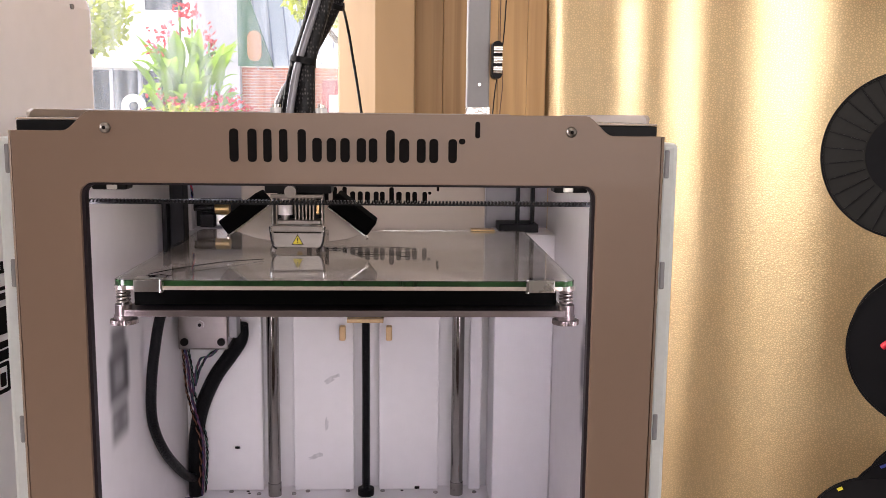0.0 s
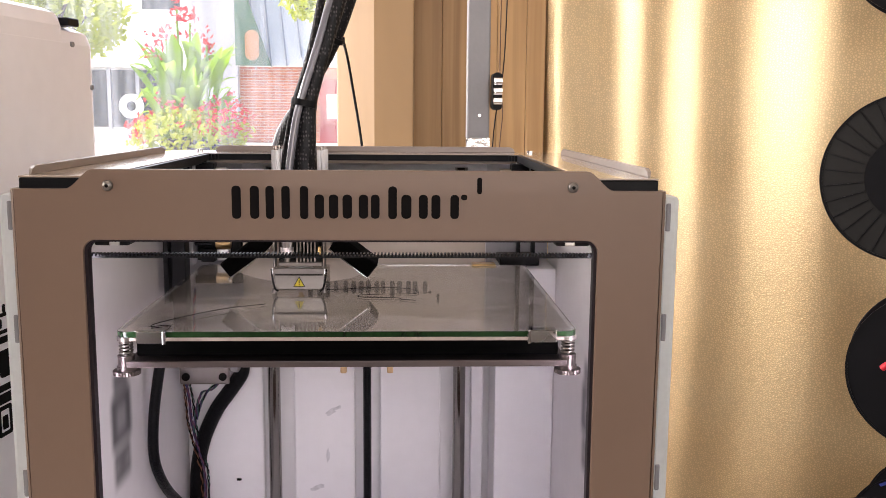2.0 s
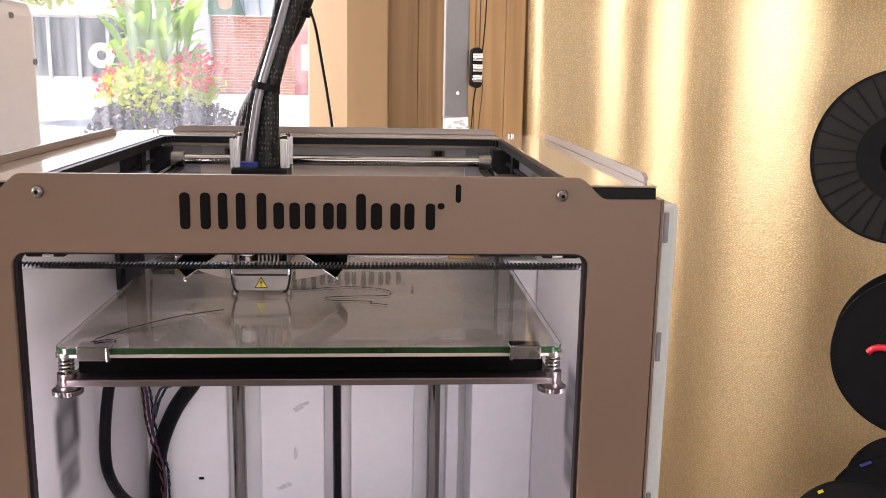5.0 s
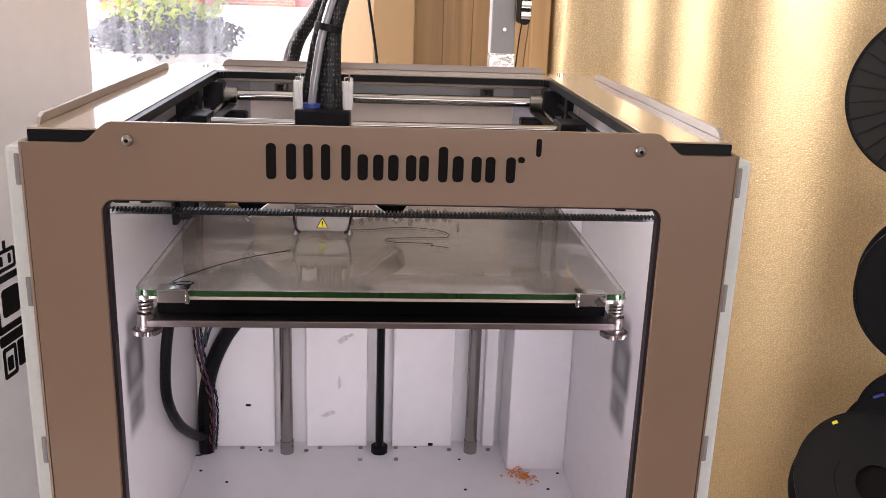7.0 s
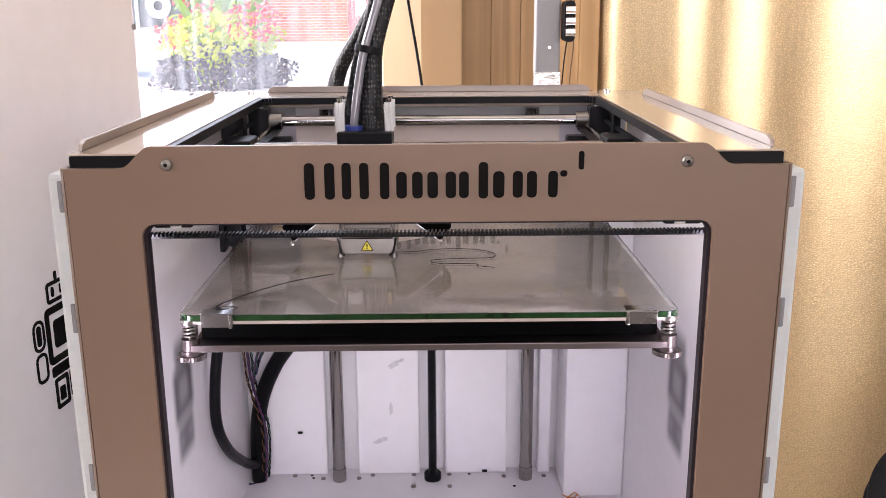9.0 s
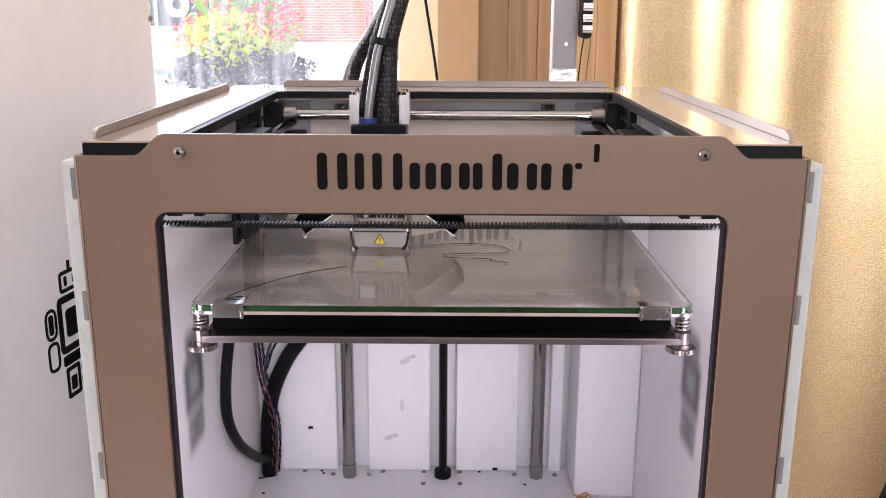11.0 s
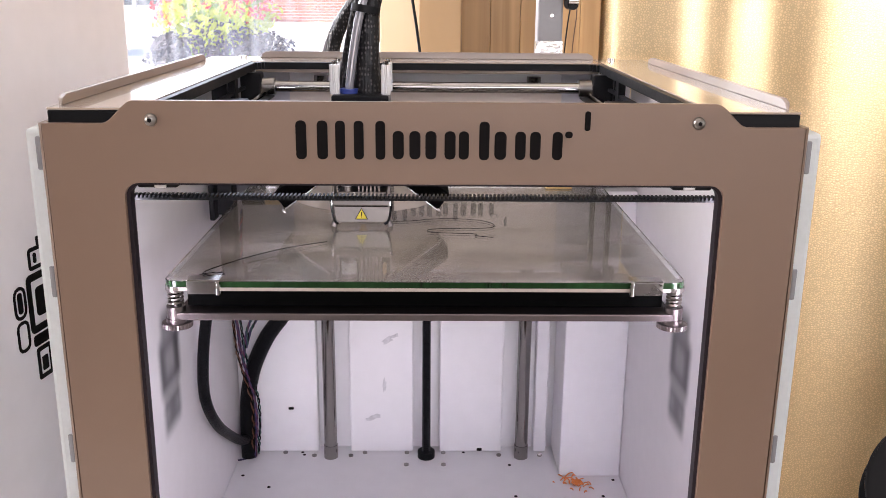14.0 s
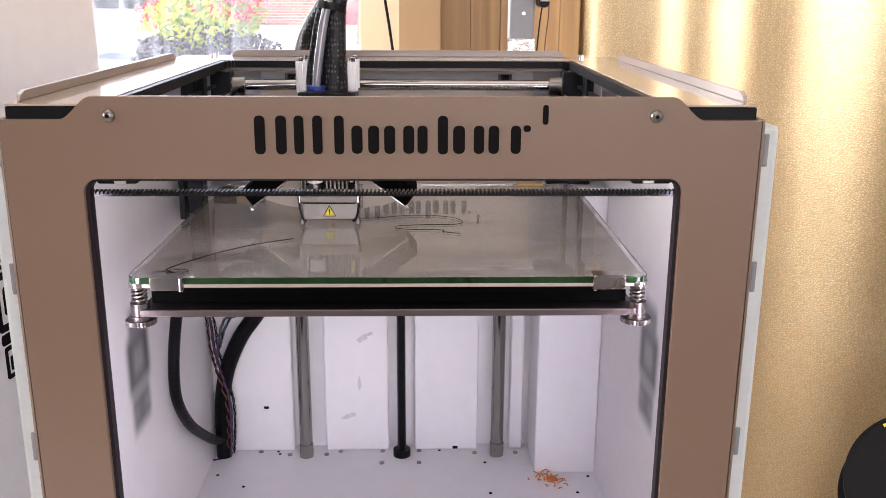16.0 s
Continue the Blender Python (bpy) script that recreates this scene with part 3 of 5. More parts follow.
for sx in (-1, 1):
    bm = bmesh.new()
    P = [(sx * (0.1712 + 0.0025 * math.sin(a)), 0.0035 - 0.0028 * math.cos(a)) for a in (0.2, 0.7, 1.1, 1.57)]
    P += [(sx * 0.1737, 0.014), (sx * 0.1717, 0.014), (sx * 0.1710, 0.0034)]
    lo = [bm.verts.new((x, y, 0.012)) for x, y in P]
    hi = [bm.verts.new((x, y, 0.3770)) for x, y in P]
    for k in range(len(P)):
        bm.faces.new((lo[k], lo[(k + 1) % len(P)], hi[(k + 1) % len(P)], hi[k]))
    bm.faces.new(lo), bm.faces.new(hi)
    part("folded_edge", bm, PANEL, printer)
    # frosted side cover with grey clips behind it
    bm = bmesh.new()
    box(bm, *sorted((sx * 0.1740, sx * 0.1838)), 0.010, 0.335, 0.02, 0.3735)
    cover = part("side_cover", bm, FROST, printer, "frosted white side cover", 0.0025)
    for z in (0.362, 0.300, 0.212, 0.12):
        boxpart("clip", (*sorted((sx * 0.1760, sx * 0.1792)), 0.0096, 0.0150, z - 0.008, z + 0.008), GREYM, cover, bevel=0.001)
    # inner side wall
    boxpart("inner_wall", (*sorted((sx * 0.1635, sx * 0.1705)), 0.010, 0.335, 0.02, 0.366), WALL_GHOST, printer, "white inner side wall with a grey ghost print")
    # top plate, dark ends and raised flange
    boxpart("dark_end", (*sorted((sx * 0.131, sx * 0.1695)), 0.0034, 0.330, 0.3755, 0.3826), BLACK, printer)
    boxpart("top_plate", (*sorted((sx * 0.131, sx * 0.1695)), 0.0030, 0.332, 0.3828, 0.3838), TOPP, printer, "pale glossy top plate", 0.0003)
    bm = bmesh.new()
    edge = [(0.012, 0.3838), (0.0145, 0.3868), (0.020, 0.3884), (0.284, 0.3886), (0.291, 0.3870), (0.294, 0.3838)]
    inn = [bm.verts.new((sx * 0.1660, y, z)) for y, z in edge]
    out = [bm.verts.new((sx * (0.1674 + 0.3 * (z - 0.3838)), y, z)) for y, z in edge]
    for k in range(6):
        bm.faces.new((inn[k], inn[(k + 1) % 6], out[(k + 1) % 6], out[k]))
    bm.faces.new(inn), bm.faces.new(out)
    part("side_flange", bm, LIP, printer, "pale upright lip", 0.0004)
    cylpart("top_screw", (sx * 0.143, 0.318, 0.3838), (sx * 0.143, 0.318, 0.3858), 0.0028, CHROME, printer)
    # screws of the front
    bm = bmesh.new()
    bmesh.ops.create_uvsphere(bm, u_segments=20, v_segments=12, radius=0.0029)
    bmesh.ops.transform(bm, matrix=Matrix.Translation((sx * 0.1225, -0.0002, 0.379)) @ Matrix.Diagonal((1, 0.72, 1, 1)), verts=bm.verts)
    s = part("screw", bm, SCREW, printer, "domed steel screw head", smooth=True)
    cylpart("socket", (sx * 0.1225, -0.0024, 0.379), (sx * 0.1225, -0.0014, 0.379), 0.0010, INK, s, seg=6)
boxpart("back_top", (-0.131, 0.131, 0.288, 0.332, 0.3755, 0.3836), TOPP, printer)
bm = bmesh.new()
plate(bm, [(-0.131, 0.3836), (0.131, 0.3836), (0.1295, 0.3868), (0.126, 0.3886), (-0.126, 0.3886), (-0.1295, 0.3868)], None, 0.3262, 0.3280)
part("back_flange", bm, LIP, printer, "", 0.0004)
bm = bmesh.new()
for d in ((-0.131, -0.127, 0.012, 0.288), (0.127, 0.131, 0.012, 0.288), (-0.131, 0.131, 0.284, 0.2878), (-0.131, 0.131, 0.012, 0.016)):
    box(bm, *d, 0.3782, 0.3832)
for sx in (-1, 1):
    for k in range(3):
        box(bm, *sorted((sx * (0.1272 - 0.0022 * k), sx * (0.1250 - 0.0022 * k))), 0.2838 - 0.0024 * (2 - k) - 0.001, 0.2842, 0.3783, 0.3831)
part("top_frame", bm, BLACK, printer, "black inner frame of the top")
bm = bmesh.new()
box(bm, -0.1633, 0.1633, BACK, BACK + 0.006, 0.02, 0.378)
part("back_panel", bm, WHITE_IN, printer, "white back panel with grey smudges")
boxpart("inner_floor", (-0.1634, 0.1634, 0.005, BACK, 0.035, FLO), WHITE_IN, printer, "white chamber floor")
boxpart("base", (-0.165, 0.165, 0.006, 0.338, 0.006, 0.0345), WHITE_SIDE, printer)
for sx in (-1, 1):
    for y in (0.03, 0.31):
        cylpart("foot", (sx * 0.14, y, 0), (sx * 0.14, y, 0.0062), 0.012, BLACK, printer)
# ribbed pressings of the back panel beside the rods
RIB = BACK - 0.0108
for a, b in ((-0.1630, -0.0945), (-0.0665, -0.0115), (0.0115, 0.0665), (0.0945, 0.1060)):
    boxpart("back_rib", (a, b, RIB, BACK - 0.0001, FLO + 0.0005, 0.272), WHITE_IN, printer, bevel=0.0012)
boxpart("back_sheet", (-0.1065, 0.1040, 0.3070, 0.3078, 0.2740, 0.366), SHEET, printer, "warm white sheet with printed marks")
cover_box = boxpart("cable_cover", (0.1122, 0.1633, 0.284, BACK - 0.0002, FLO + 0.0002, 0.287), WHITE_IN, printer, "white cover box in the rear corner", 0.0012)
for x, z, h in ((-0.118, 0.083, 0.0012), (0.047, 0.0435, 0.0014)):
    boxpart("slot", (x - 0.0023, x + 0.0023, RIB - 0.0008, RIB + 0.0004, z - h, z + h), INK, printer, bevel=0.0006)

# printed mark on the front, as plain bars, and again on the rear sheet
MARK = [(-0.0560, 0.3705, 0.0048, 0.0175), (-0.0465, 0.3705, 0.0048, 0.0175), (-0.0385, 0.3705, 0.0044, 0.0175), (-0.0302, 0.3705, 0.0044, 0.0175), (-0.0205, 0.3705, 0.0044, 0.0175),
        (-0.0125, 0.3684, 0.0050, 0.0128), (-0.0050, 0.3684, 0.0050, 0.0128), (0.0022, 0.3684, 0.0050, 0.0128), (0.0108, 0.3684, 0.0050, 0.0128), (0.0170, 0.3684, 0.0046, 0.0128),
        (0.0262, 0.3705, 0.0046, 0.0175), (0.0335, 0.3684, 0.0054, 0.0128), (0.0425, 0.3684, 0.0048, 0.0128), (0.0492, 0.3684, 0.0048, 0.0128), (0.0592, 0.3684, 0.0046, 0.0128),
        (0.0642, 0.3735, 0.0034, 0.0030), (0.0724, 0.3797, 0.0026, 0.0088)]


def marks(y, k, cx, cz, name):
    for x, z, w, h in MARK:
        bm = bmesh.new()
        w, h, x, z = w * k, h * k, cx + k * x, cz + k * (z - 0.3705)
        plate(bm, rounded(x - w / 2, x + w / 2, z - h / 2, z + h / 2, min(w, h) * 0.42, 3), None, y, y + 0.0003)
        part(name, bm, INK, printer)


marks(-0.0004, 1.0, 0.0, 0.3705, "mark_bar")
marks(0.3066, 0.87, 0.0, 0.3175, "rear_mark_bar")

rng = random.Random(21)
for cx, cz, w, h in ((-0.0335, 0.147, 0.005, 0.004), (-0.027, 0.151, 0.004, 0.002), (-0.0365, 0.105, 0.002, 0.007), (-0.047, 0.074, 0.007, 0.003)):
    bm = bmesh.new()
    loop = [(cx + w * math.cos(a) * (0.55 + 0.6 * rng.random()), cz + h * math.sin(a) * (0.55 + 0.6 * rng.random()) + 0.3 * w * math.cos(a)) for a in (2 * math.pi * k / 14 for k in range(14))]
    plate(bm, loop, None, RIB - 0.0003, RIB + 0.0002)
    part("smudge", bm, SMUDGE, printer, "faint grey smudge")
# lift rods, screw and nut
for sx in (-1, 1):
    rod = cylpart("lift_rod", (sx * 0.0832, 0.318, FLO), (sx * 0.0832, 0.318, 0.371), 0.0056, STEEL, printer, "polished steel rod", 28)
    cylpart("collar", (sx * 0.0832, 0.318, FLO), (sx * 0.0832, 0.318, FLO + 0.012), 0.0061, STEEL, rod)
lead = cylpart("lead_screw", (0, 0.318, FLO), (0, 0.318, 0.28), 0.0034, BLACK, printer, "black threaded lead screw", 16)
bm = bmesh.new()
pts = []
for k in range(118 * 6):
    a = k / 6 * 2 * math.pi
    pts.append(Vector((0.0036 * math.cos(a), 0.318 + 0.0036 * math.sin(a), FLO + 0.002 + 0.002 * k / 6)))
rings = []
for p in pts:
    r = Vector((p.x, p.y - 0.318, 0)).normalized()
    rings.append([bm.verts.new(p - r * 0.0006 + Vector((0, 0, 0.0007))), bm.verts.new(p + r * 0.0006), bm.verts.new(p - r * 0.0006 - Vector((0, 0, 0.0007)))])
for a, b in zip(rings, rings[1:]):
    for k in range(2):
        bm.faces.new((a[k], a[k + 1], b[k + 1], b[k]))
part("thread", bm, SHEEN, lead)
cylpart("bearing", (0, 0.318, FLO), (0, 0.318, FLO + 0.006), 0.0075, BLACK, lead)
for x, y in ((-0.124, 0.3245), (-0.098, 0.319), (-0.066, 0.319), (-0.054, 0.3245), (-0.017, 0.3245), (-0.017, 0.303), (0.015, 0.303), (0.015, 0.3245), (0.064, 0.320), (0.100, 0.320)):
    cylpart("floor_screw", (x, y, FLO), (x, y, FLO + 0.0012), 0.0021, STEEL, printer, seg=12)
for x, y in ((-0.109, 0.3255), (-0.107, 0.321), (0.033, 0.3255), (0.072, 0.303), (-0.154, 0.285), (-0.129, 0.266), (0.073, 0.252), (0.144, 0.252), (0.157, 0.278)):
    cylpart("floor_hole", (x, y, FLO), (x, y, FLO + 0.0003), 0.0014, INK, printer, seg=10)
for x, y, r in ((-0.160, 0.312, 0.4), (-0.152, 0.316, 0.3)):
    boxpart("hole_mark", (-0.0035, 0.0035, -0.0012, 0.0012, 0, 0.0004), PURPLE, printer, bevel=0, m=pose(x, y, FLO, 0, 0, 20))
# side bracket and lift nut behind the bed
br = boxpart("bracket", (-0.157, -0.115, 0.277, 0.280, 0.188, 0.268), DUCT, printer, "aluminium bracket with dark screws", 0.0028)
for x, z in ((-0.1515, 0.195), (-0.1205, 0.195)):
    cylpart("bolt", (x, 0.2755, z), (x, 0.278, z), 0.0034, INK, br)
hub = cylpart("bolt", (-0.138, 0.2750, 0.210), (-0.138, 0.278, 0.210), 0.0034, SCREW, br)
cylpart("socket", (-0.138, 0.2744, 0.210), (-0.138, 0.2752, 0.210), 0.0016, INK, hub, seg=6)
boxpart("bracket_side", (-0.1148, -0.1075, 0.279, 0.296, 0.198, 0.268), GREYM, printer, "grey folded side of the bracket", 0.001)
plug = boxpart("plug", (-0.0050, 0.0050, -0.006, 0.006, -0.008, 0.008), TOPP, printer, "pale cable plug", 0.001, m=pose(-0.1165, 0.303, 0.2025, 0, 28, 0))
boxpart("nut_flange", (-0.016, 0.016, 0.300, 0.326, 0.2062, 0.2096), TAN, printer)
for sx in (-1, 1):
    boxpart("nut_block", (*sorted((sx * 0.018, sx * 0.0235)), 0.312, 0.320, 0.187, 0.200), TAN, printer, bevel=0.0012)
# rear guides over the bed, with brass bushes
g = boxpart("guide_block", (-0.1455, -0.1075, 0.308, 0.3285, 0.290, 0.3125), BLACK, printer, "black drive housing")
cylpart("spindle", (-0.1470, 0.301, 0.3075), (-0.1275, 0.301, 0.3075), 0.0036, SHEEN, g, "dark spindle")
cylpart("bush", (-0.1275, 0.301, 0.3060), (-0.1155, 0.301, 0.3060), 0.0050, BRASS, g, "brass bush")
boxpart("bush_seat", (-0.1265, -0.1165, 0.297, 0.307, 0.2915, 0.3015), ALU, g)
boxpart("guide_block", (-0.1405, -0.1290, 0.299, 0.3075, 0.290, 0.3015), BLACK, g)
boxpart("grey_tab", (-0.1520, -0.1455, 0.292, 0.305, 0.288, 0.3125), RECESS, printer, "", 0.001)
boxpart("rear_channel", (-0.1525, -0.1415, 0.246, 0.262, 0.276, 0.372), BLACK, printer, "black guide channel")
boxpart("switch", (-0.1585, -0.1545, 0.244, 0.256, 0.272, 0.317), BLACK, printer)
for a, b in ((-0.1632, -0.1105), (0.1075, 0.1632)):
    boxpart("rear_recess", (a, b, BACK - 0.0014, BACK - 0.0002, 0.2725, 0.372), RECESS, printer, "grey motor plate", 0)
for x in (0.133, 0.146):
    boxpart("drive_belt", (x - 0.0016, x + 0.0016, 0.306, 0.312, 0.288, 0.372), BLACK, printer, bevel=0)
# grey strip that paints the shade below the top overhang onto the wall
boxpart("rear_shade_band", (-0.1632, 0.1632, BACK - 0.0034, BACK - 0.0003, 0.3722, 0.3752), RECESS, printer, "", 0)
boxpart("motor_block", (0.116, 0.150, 0.296, 0.330, 0.2875, 0.2945), BLACK, printer)

# heated bed
bed = boxpart("heated_bed", (-0.1325, 0.1325, 0.043, 0.280, 0.2846, 0.2872), BEDP, printer, "pale heated plate on springs", 0.0004)
bm = bmesh.new()
plate(bm, rounded(-0.135, 0.135, 0.040, 0.280, 0.007), None, -0.2911, -0.2874)
for vert in bm.verts:
    vert.co = Vector((vert.co.x, vert.co.z, -vert.co.y))
glass = part("glass", bm, GLASS, bed, "clear glass plate with a green edge", 0.0004)
bm = bmesh.new()
lo = rounded(-0.1351, 0.1351, 0.0399, 0.2801, 0.007)
n = len(lo)
A = [bm.verts.new((x, y, 0.2877)) for x, y in lo]
B = [bm.verts.new((x, y, 0.2908)) for x, y in lo]
for k in range(n):
    bm.faces.new((A[k], A[(k + 1) % n], B[(k + 1) % n], B[k]))
part("glass_edge", bm, GREEN_EDGE, bed)
boxpart("insulation", (-0.1255, 0.1255, 0.050, 0.276, 0.2740, 0.2844), FOAM, bed, "black layer under the plate")
boxpart("carriage_plate", (-0.1300, 0.1300, 0.042, 0.300, 0.2688, 0.2728), PLATEM, bed, "grey carriage plate", 0.0006)
for sx in (-1, 1):
    # clips at the front and the rear
    x0, x1 = sorted((sx * 0.1055, sx * 0.1225))
    c = boxpart("clip", (x0, x1, 0.0385, 0.0398, 0.2844, 0.2914), SCREW, bed, "bent steel clip", 0.0003)
    boxpart("clip_tongue", (x0, x1, 0.0388, 0.0475, 0.2912, 0.2920), CHROME, c, bevel=0.0002)
    boxpart("clip_tab", (*sorted((sx * 0.1055, sx * 0.1072)), 0.0372, 0.0386, 0.2842, 0.2916), CHROME, c, bevel=0.0003)
    boxpart("rear_clip", (sx * 0.1 - 0.010, sx * 0.1 + 0.010, 0.272, 0.284, 0.2912, 0.2926), BRASS, bed)
    # spring, post and knurled knob
    x, y = sx * 0.1308, 0.047
    bm = bmesh.new()
    tube(bm, [(x + 0.0036 * math.cos(a), y + 0.0036 * math.sin(a), 0.2760 + 0.0090 * a / (2 * math.pi * 4.5)) for a in (2 * math.pi * 4.5 * k / 36 for k in range(37))], 0.0007, 6, 2)
    part("spring", bm, SCREW, bed, smooth=True)
    cylpart("spring_post", (x, y, 0.2685), (x, y, 0.2850), 0.0016, STEEL, bed)
    cylpart("collar", (x, y, 0.2688), (x, y, 0.2756), 0.0050, PLATEM, bed)
    cylpart("washer", (x, y, 0.2846), (x, y, 0.2870), 0.0050, STEELD, bed)
    bm = bmesh.new()
    loop = [((0.0080 if k % 2 else 0.0076) * math.cos(2 * math.pi * k / 56), (0.0080 if k % 2 else 0.0076) * math.sin(2 * math.pi * k / 56)) for k in range(56)]
    lo, hi = [bm.verts.new((x + a, y + b, 0.2640)) for a, b in loop], [bm.verts.new((x + a, y + b, 0.2666)) for a, b in loop]
    for k in range(56):
        bm.faces.new((lo[k], lo[(k + 1) % 56], hi[(k + 1) % 56], hi[k]))
    bm.faces.new(lo), bm.faces.new(hi)
    knob = part("knob", bm, PLATEM, bed, "knurled levelling knob")
    cylpart("knob_neck", (x, y, 0.2664), (x, y, 0.2690), 0.0056, PLATEM, bed)
    for y0, y1 in ((0.30, 0.30),):
        cylpart("linear_bearing", (sx * 0.0832, 0.318, 0.262), (sx * 0.0832, 0.318, 0.286), 0.0095, STEEL, bed)

# gantry
RZ = 0.3665
for y in (0.030, 0.276):
    RZ = 0.3665 if y > 0.1 else 0.3685
    rod = cylpart("axle", (-0.127, y, RZ), (0.127, y, RZ), 0.0040, STEEL, printer, "polished steel axle", 20)
    for sx in (-1, 1):
        cylpart("pulley", (sx * 0.112, y, RZ), (sx * 0.121, y, RZ), 0.0062, SCREW, rod, seg=28)
        cylpart("collar", (sx * 0.121, y, RZ), (sx * 0.126, y, RZ), 0.0062, STEEL, rod)
for sx in (-1, 1):
    rod = cylpart("side_axle", (sx * 0.1225, 0.016, 0.3585), (sx * 0.1225, 0.286, 0.3585), 0.0040, STEEL, printer, "polished steel axle", 20)
    boxpart("slider", (*sorted((sx * 0.114, sx * 0.131)), HY - 0.014, HY + 0.014, 0.352, 0.368), BLACK, printer, bevel=0.001)
    boxpart("side_belt", (*sorted((sx * 0.113, sx * 0.119)), 0.03, 0.276, 0.3588, 0.3600), BLACK, printer, bevel=0)
    boxpart("corner_block", (*sorted((sx * 0.116, sx * 0.135)), 0.012, 0.024, 0.3455, 0.3495), BLACK, printer, bevel=0.0012)
    # rear corner bearing block, belt arm and frame upright
    boxpart("bearing_block", (*sorted((sx * 0.1215, sx * 0.1365)), 0.268, 0.2835, 0.357, 0.3768), BLACK, printer, "black corner bearing block", 0.0015)
    boxpart("bearing_block", (*sorted((sx * 0.104, sx * 0.128)), 0.262, 0.274, 0.3490, 0.3555), BLACK, printer, "", 0.0015)
    boxpart("frame_upright", (*sorted((sx * 0.1312, sx * 0.1362)), 0.225, 0.236, 0.340, 0.378), BLACK, printer, bevel=0.0006)
    boxpart("side_rail", (*sorted((sx * 0.1320, sx * 0.1352)), 0.016, 0.268, 0.3650, 0.3672), BLACK, printer, bevel=0.0004)
    cylpart("corner_screw", (sx * 0.128, 0.2755, 0.3768), (sx * 0.128, 0.2755, 0.3780), 0.0024, CHROME, printer, seg=12)
    boxpart("corner_cap", (*sorted((sx * 0.121, sx * 0.1265)), 0.0105, 0.0121, 0.3458, 0.3490), ALU, printer)
boxpart("cross_slider", (HX - 0.014, HX + 0.014, 0.022, 0.038, 0.352, 0.372), BLACK, printer, bevel=0.001)
cylpart("cross_rod", (-0.122, HY, 0.3620), (0.122, HY, 0.3620), 0.0030, STEEL, printer)
cylpart("cross_rod", (HX, 0.03, 0.3560), (HX, 0.276, 0.3560), 0.0030, STEEL, printer)
# toothed belt across the opening
bm = bmesh.new()
box(bm, -0.150, 0.150, 0.0275, 0.0335, 0.3364, 0.3374)
for k in range(149):
    x = -0.1490 + 0.002 * k
    v = [bm.verts.new(c) for c in ((x, 0.0275, 0.3374), (x + 0.0011, 0.0275, 0.3374), (x + 0.00135, 0.0275, 0.3388), (x + 0.0004, 0.0275, 0.3388))]
    w = [bm.verts.new(q.co + Vector((0, 0.006, 0))) for q in v]
    for f in ((v[0], v[1], v[2], v[3]), (v[3], v[2], w[2], w[3]), (v[1], w[1], w[2], v[2]), (v[0], v[3], w[3], w[0])):
        bm.faces.new(f)
part("front_belt", bm, BLACK, printer, "black toothed belt")

# print head
head = boxpart("print_head", (HX - 0.0175, HX + 0.0175, HY - 0.016, HY + 0.020, 0.3475, 0.3735), BLACK, printer, "black carriage with steel fan shroud", 0.0012)
boxpart("head_body", (HX - 0.0232, HX + 0.0232, HY - 0.012, HY + 0.018, 0.3318, 0.3478), BLACK, head)
# steel bracket with a warning label
bm = bmesh.new()
y0 = HY - 0.0165
pl = [(-0.0180, 0.3055), (-0.0164, 0.2955), (-0.0148, 0.2938), (0.0148, 0.2938), (0.0164, 0.2955), (0.0180, 0.3055)]
plate(bm, [(HX + a, b) for a, b in pl], None, y0, y0 + 0.0012)
bracket = part("front_plate", bm, DUCT, head, "bent steel shroud plate", 0.0004)
boxpart("plate_lip", (HX - 0.0184, HX + 0.0184, y0 - 0.0022, y0 + 0.001, 0.3052, 0.3096), DUCT, bracket, bevel=0.0005)
boxpart("top_strip", (HX - 0.0184, HX + 0.0184, y0 - 0.0015, y0 + 0.0015, 0.3288, 0.3316), DUCT, bracket, bevel=0.0004)
for sx in (-1, 1):
    bm = bmesh.new()
    tube(bm, [(HX + sx * 0.0190, y0 - 0.0012, 0.3090), (HX + sx * 0.0182, y0 - 0.0012, 0.3010), (HX + sx * 0.0168, y0 - 0.0012, 0.2952), (HX + sx * 0.0145, y0 - 0.0010, 0.2932)], 0.0008, 6, 5)
    part("wire_edge", bm, SHEEN, bracket, smooth=True)
    boxpart("side_strut", (*sorted((HX + sx * 0.0166, HX + sx * 0.0180)), y0 - 0.0004, y0 + 0.012, 0.3094, 0.3290), DUCT, bracket, "upright steel side of the shroud", 0.0003)
    boxpart("corner_glint", (*sorted((HX + sx * 0.0176, HX + sx * 0.0188)), y0 - 0.0026, y0 - 0.0014, 0.3052, 0.3096), CHROME, bracket, bevel=0.0003)
    cylpart("duct_foot", (HX + sx * 0.0178, y0 + 0.002, 0.2914), (HX + sx * 0.0172, y0 + 0.002, 0.2950), 0.0022, DUCT, head, "", 12, 0.0014)
bm = bmesh.new()
plate(bm, [(HX - 0.0034, 0.2965), (HX + 0.0034, 0.2965), (HX, 0.3025)], None, y0 - 0.0004, y0)
lab = part("warning_label", bm, YELLOW, bracket, "yellow triangular warning label")
bm = bmesh.new()
plate(bm, [(HX - 0.0042, 0.2960), (HX + 0.0042, 0.2960), (HX, 0.3034)], None, y0 - 0.0002, y0 + 0.0002)
part("label_border", bm, INK, lab)
for (w, z0, z1) in ((0.0007, 0.2985, 0.3008), (0.0007, 0.2973, 0.2979)):
    boxpart("label_mark", (HX - w / 2, HX + w / 2, y0 - 0.0006, y0 - 0.0003, z0, z1), INK, bracket, bevel=0)
bm = bmesh.new()
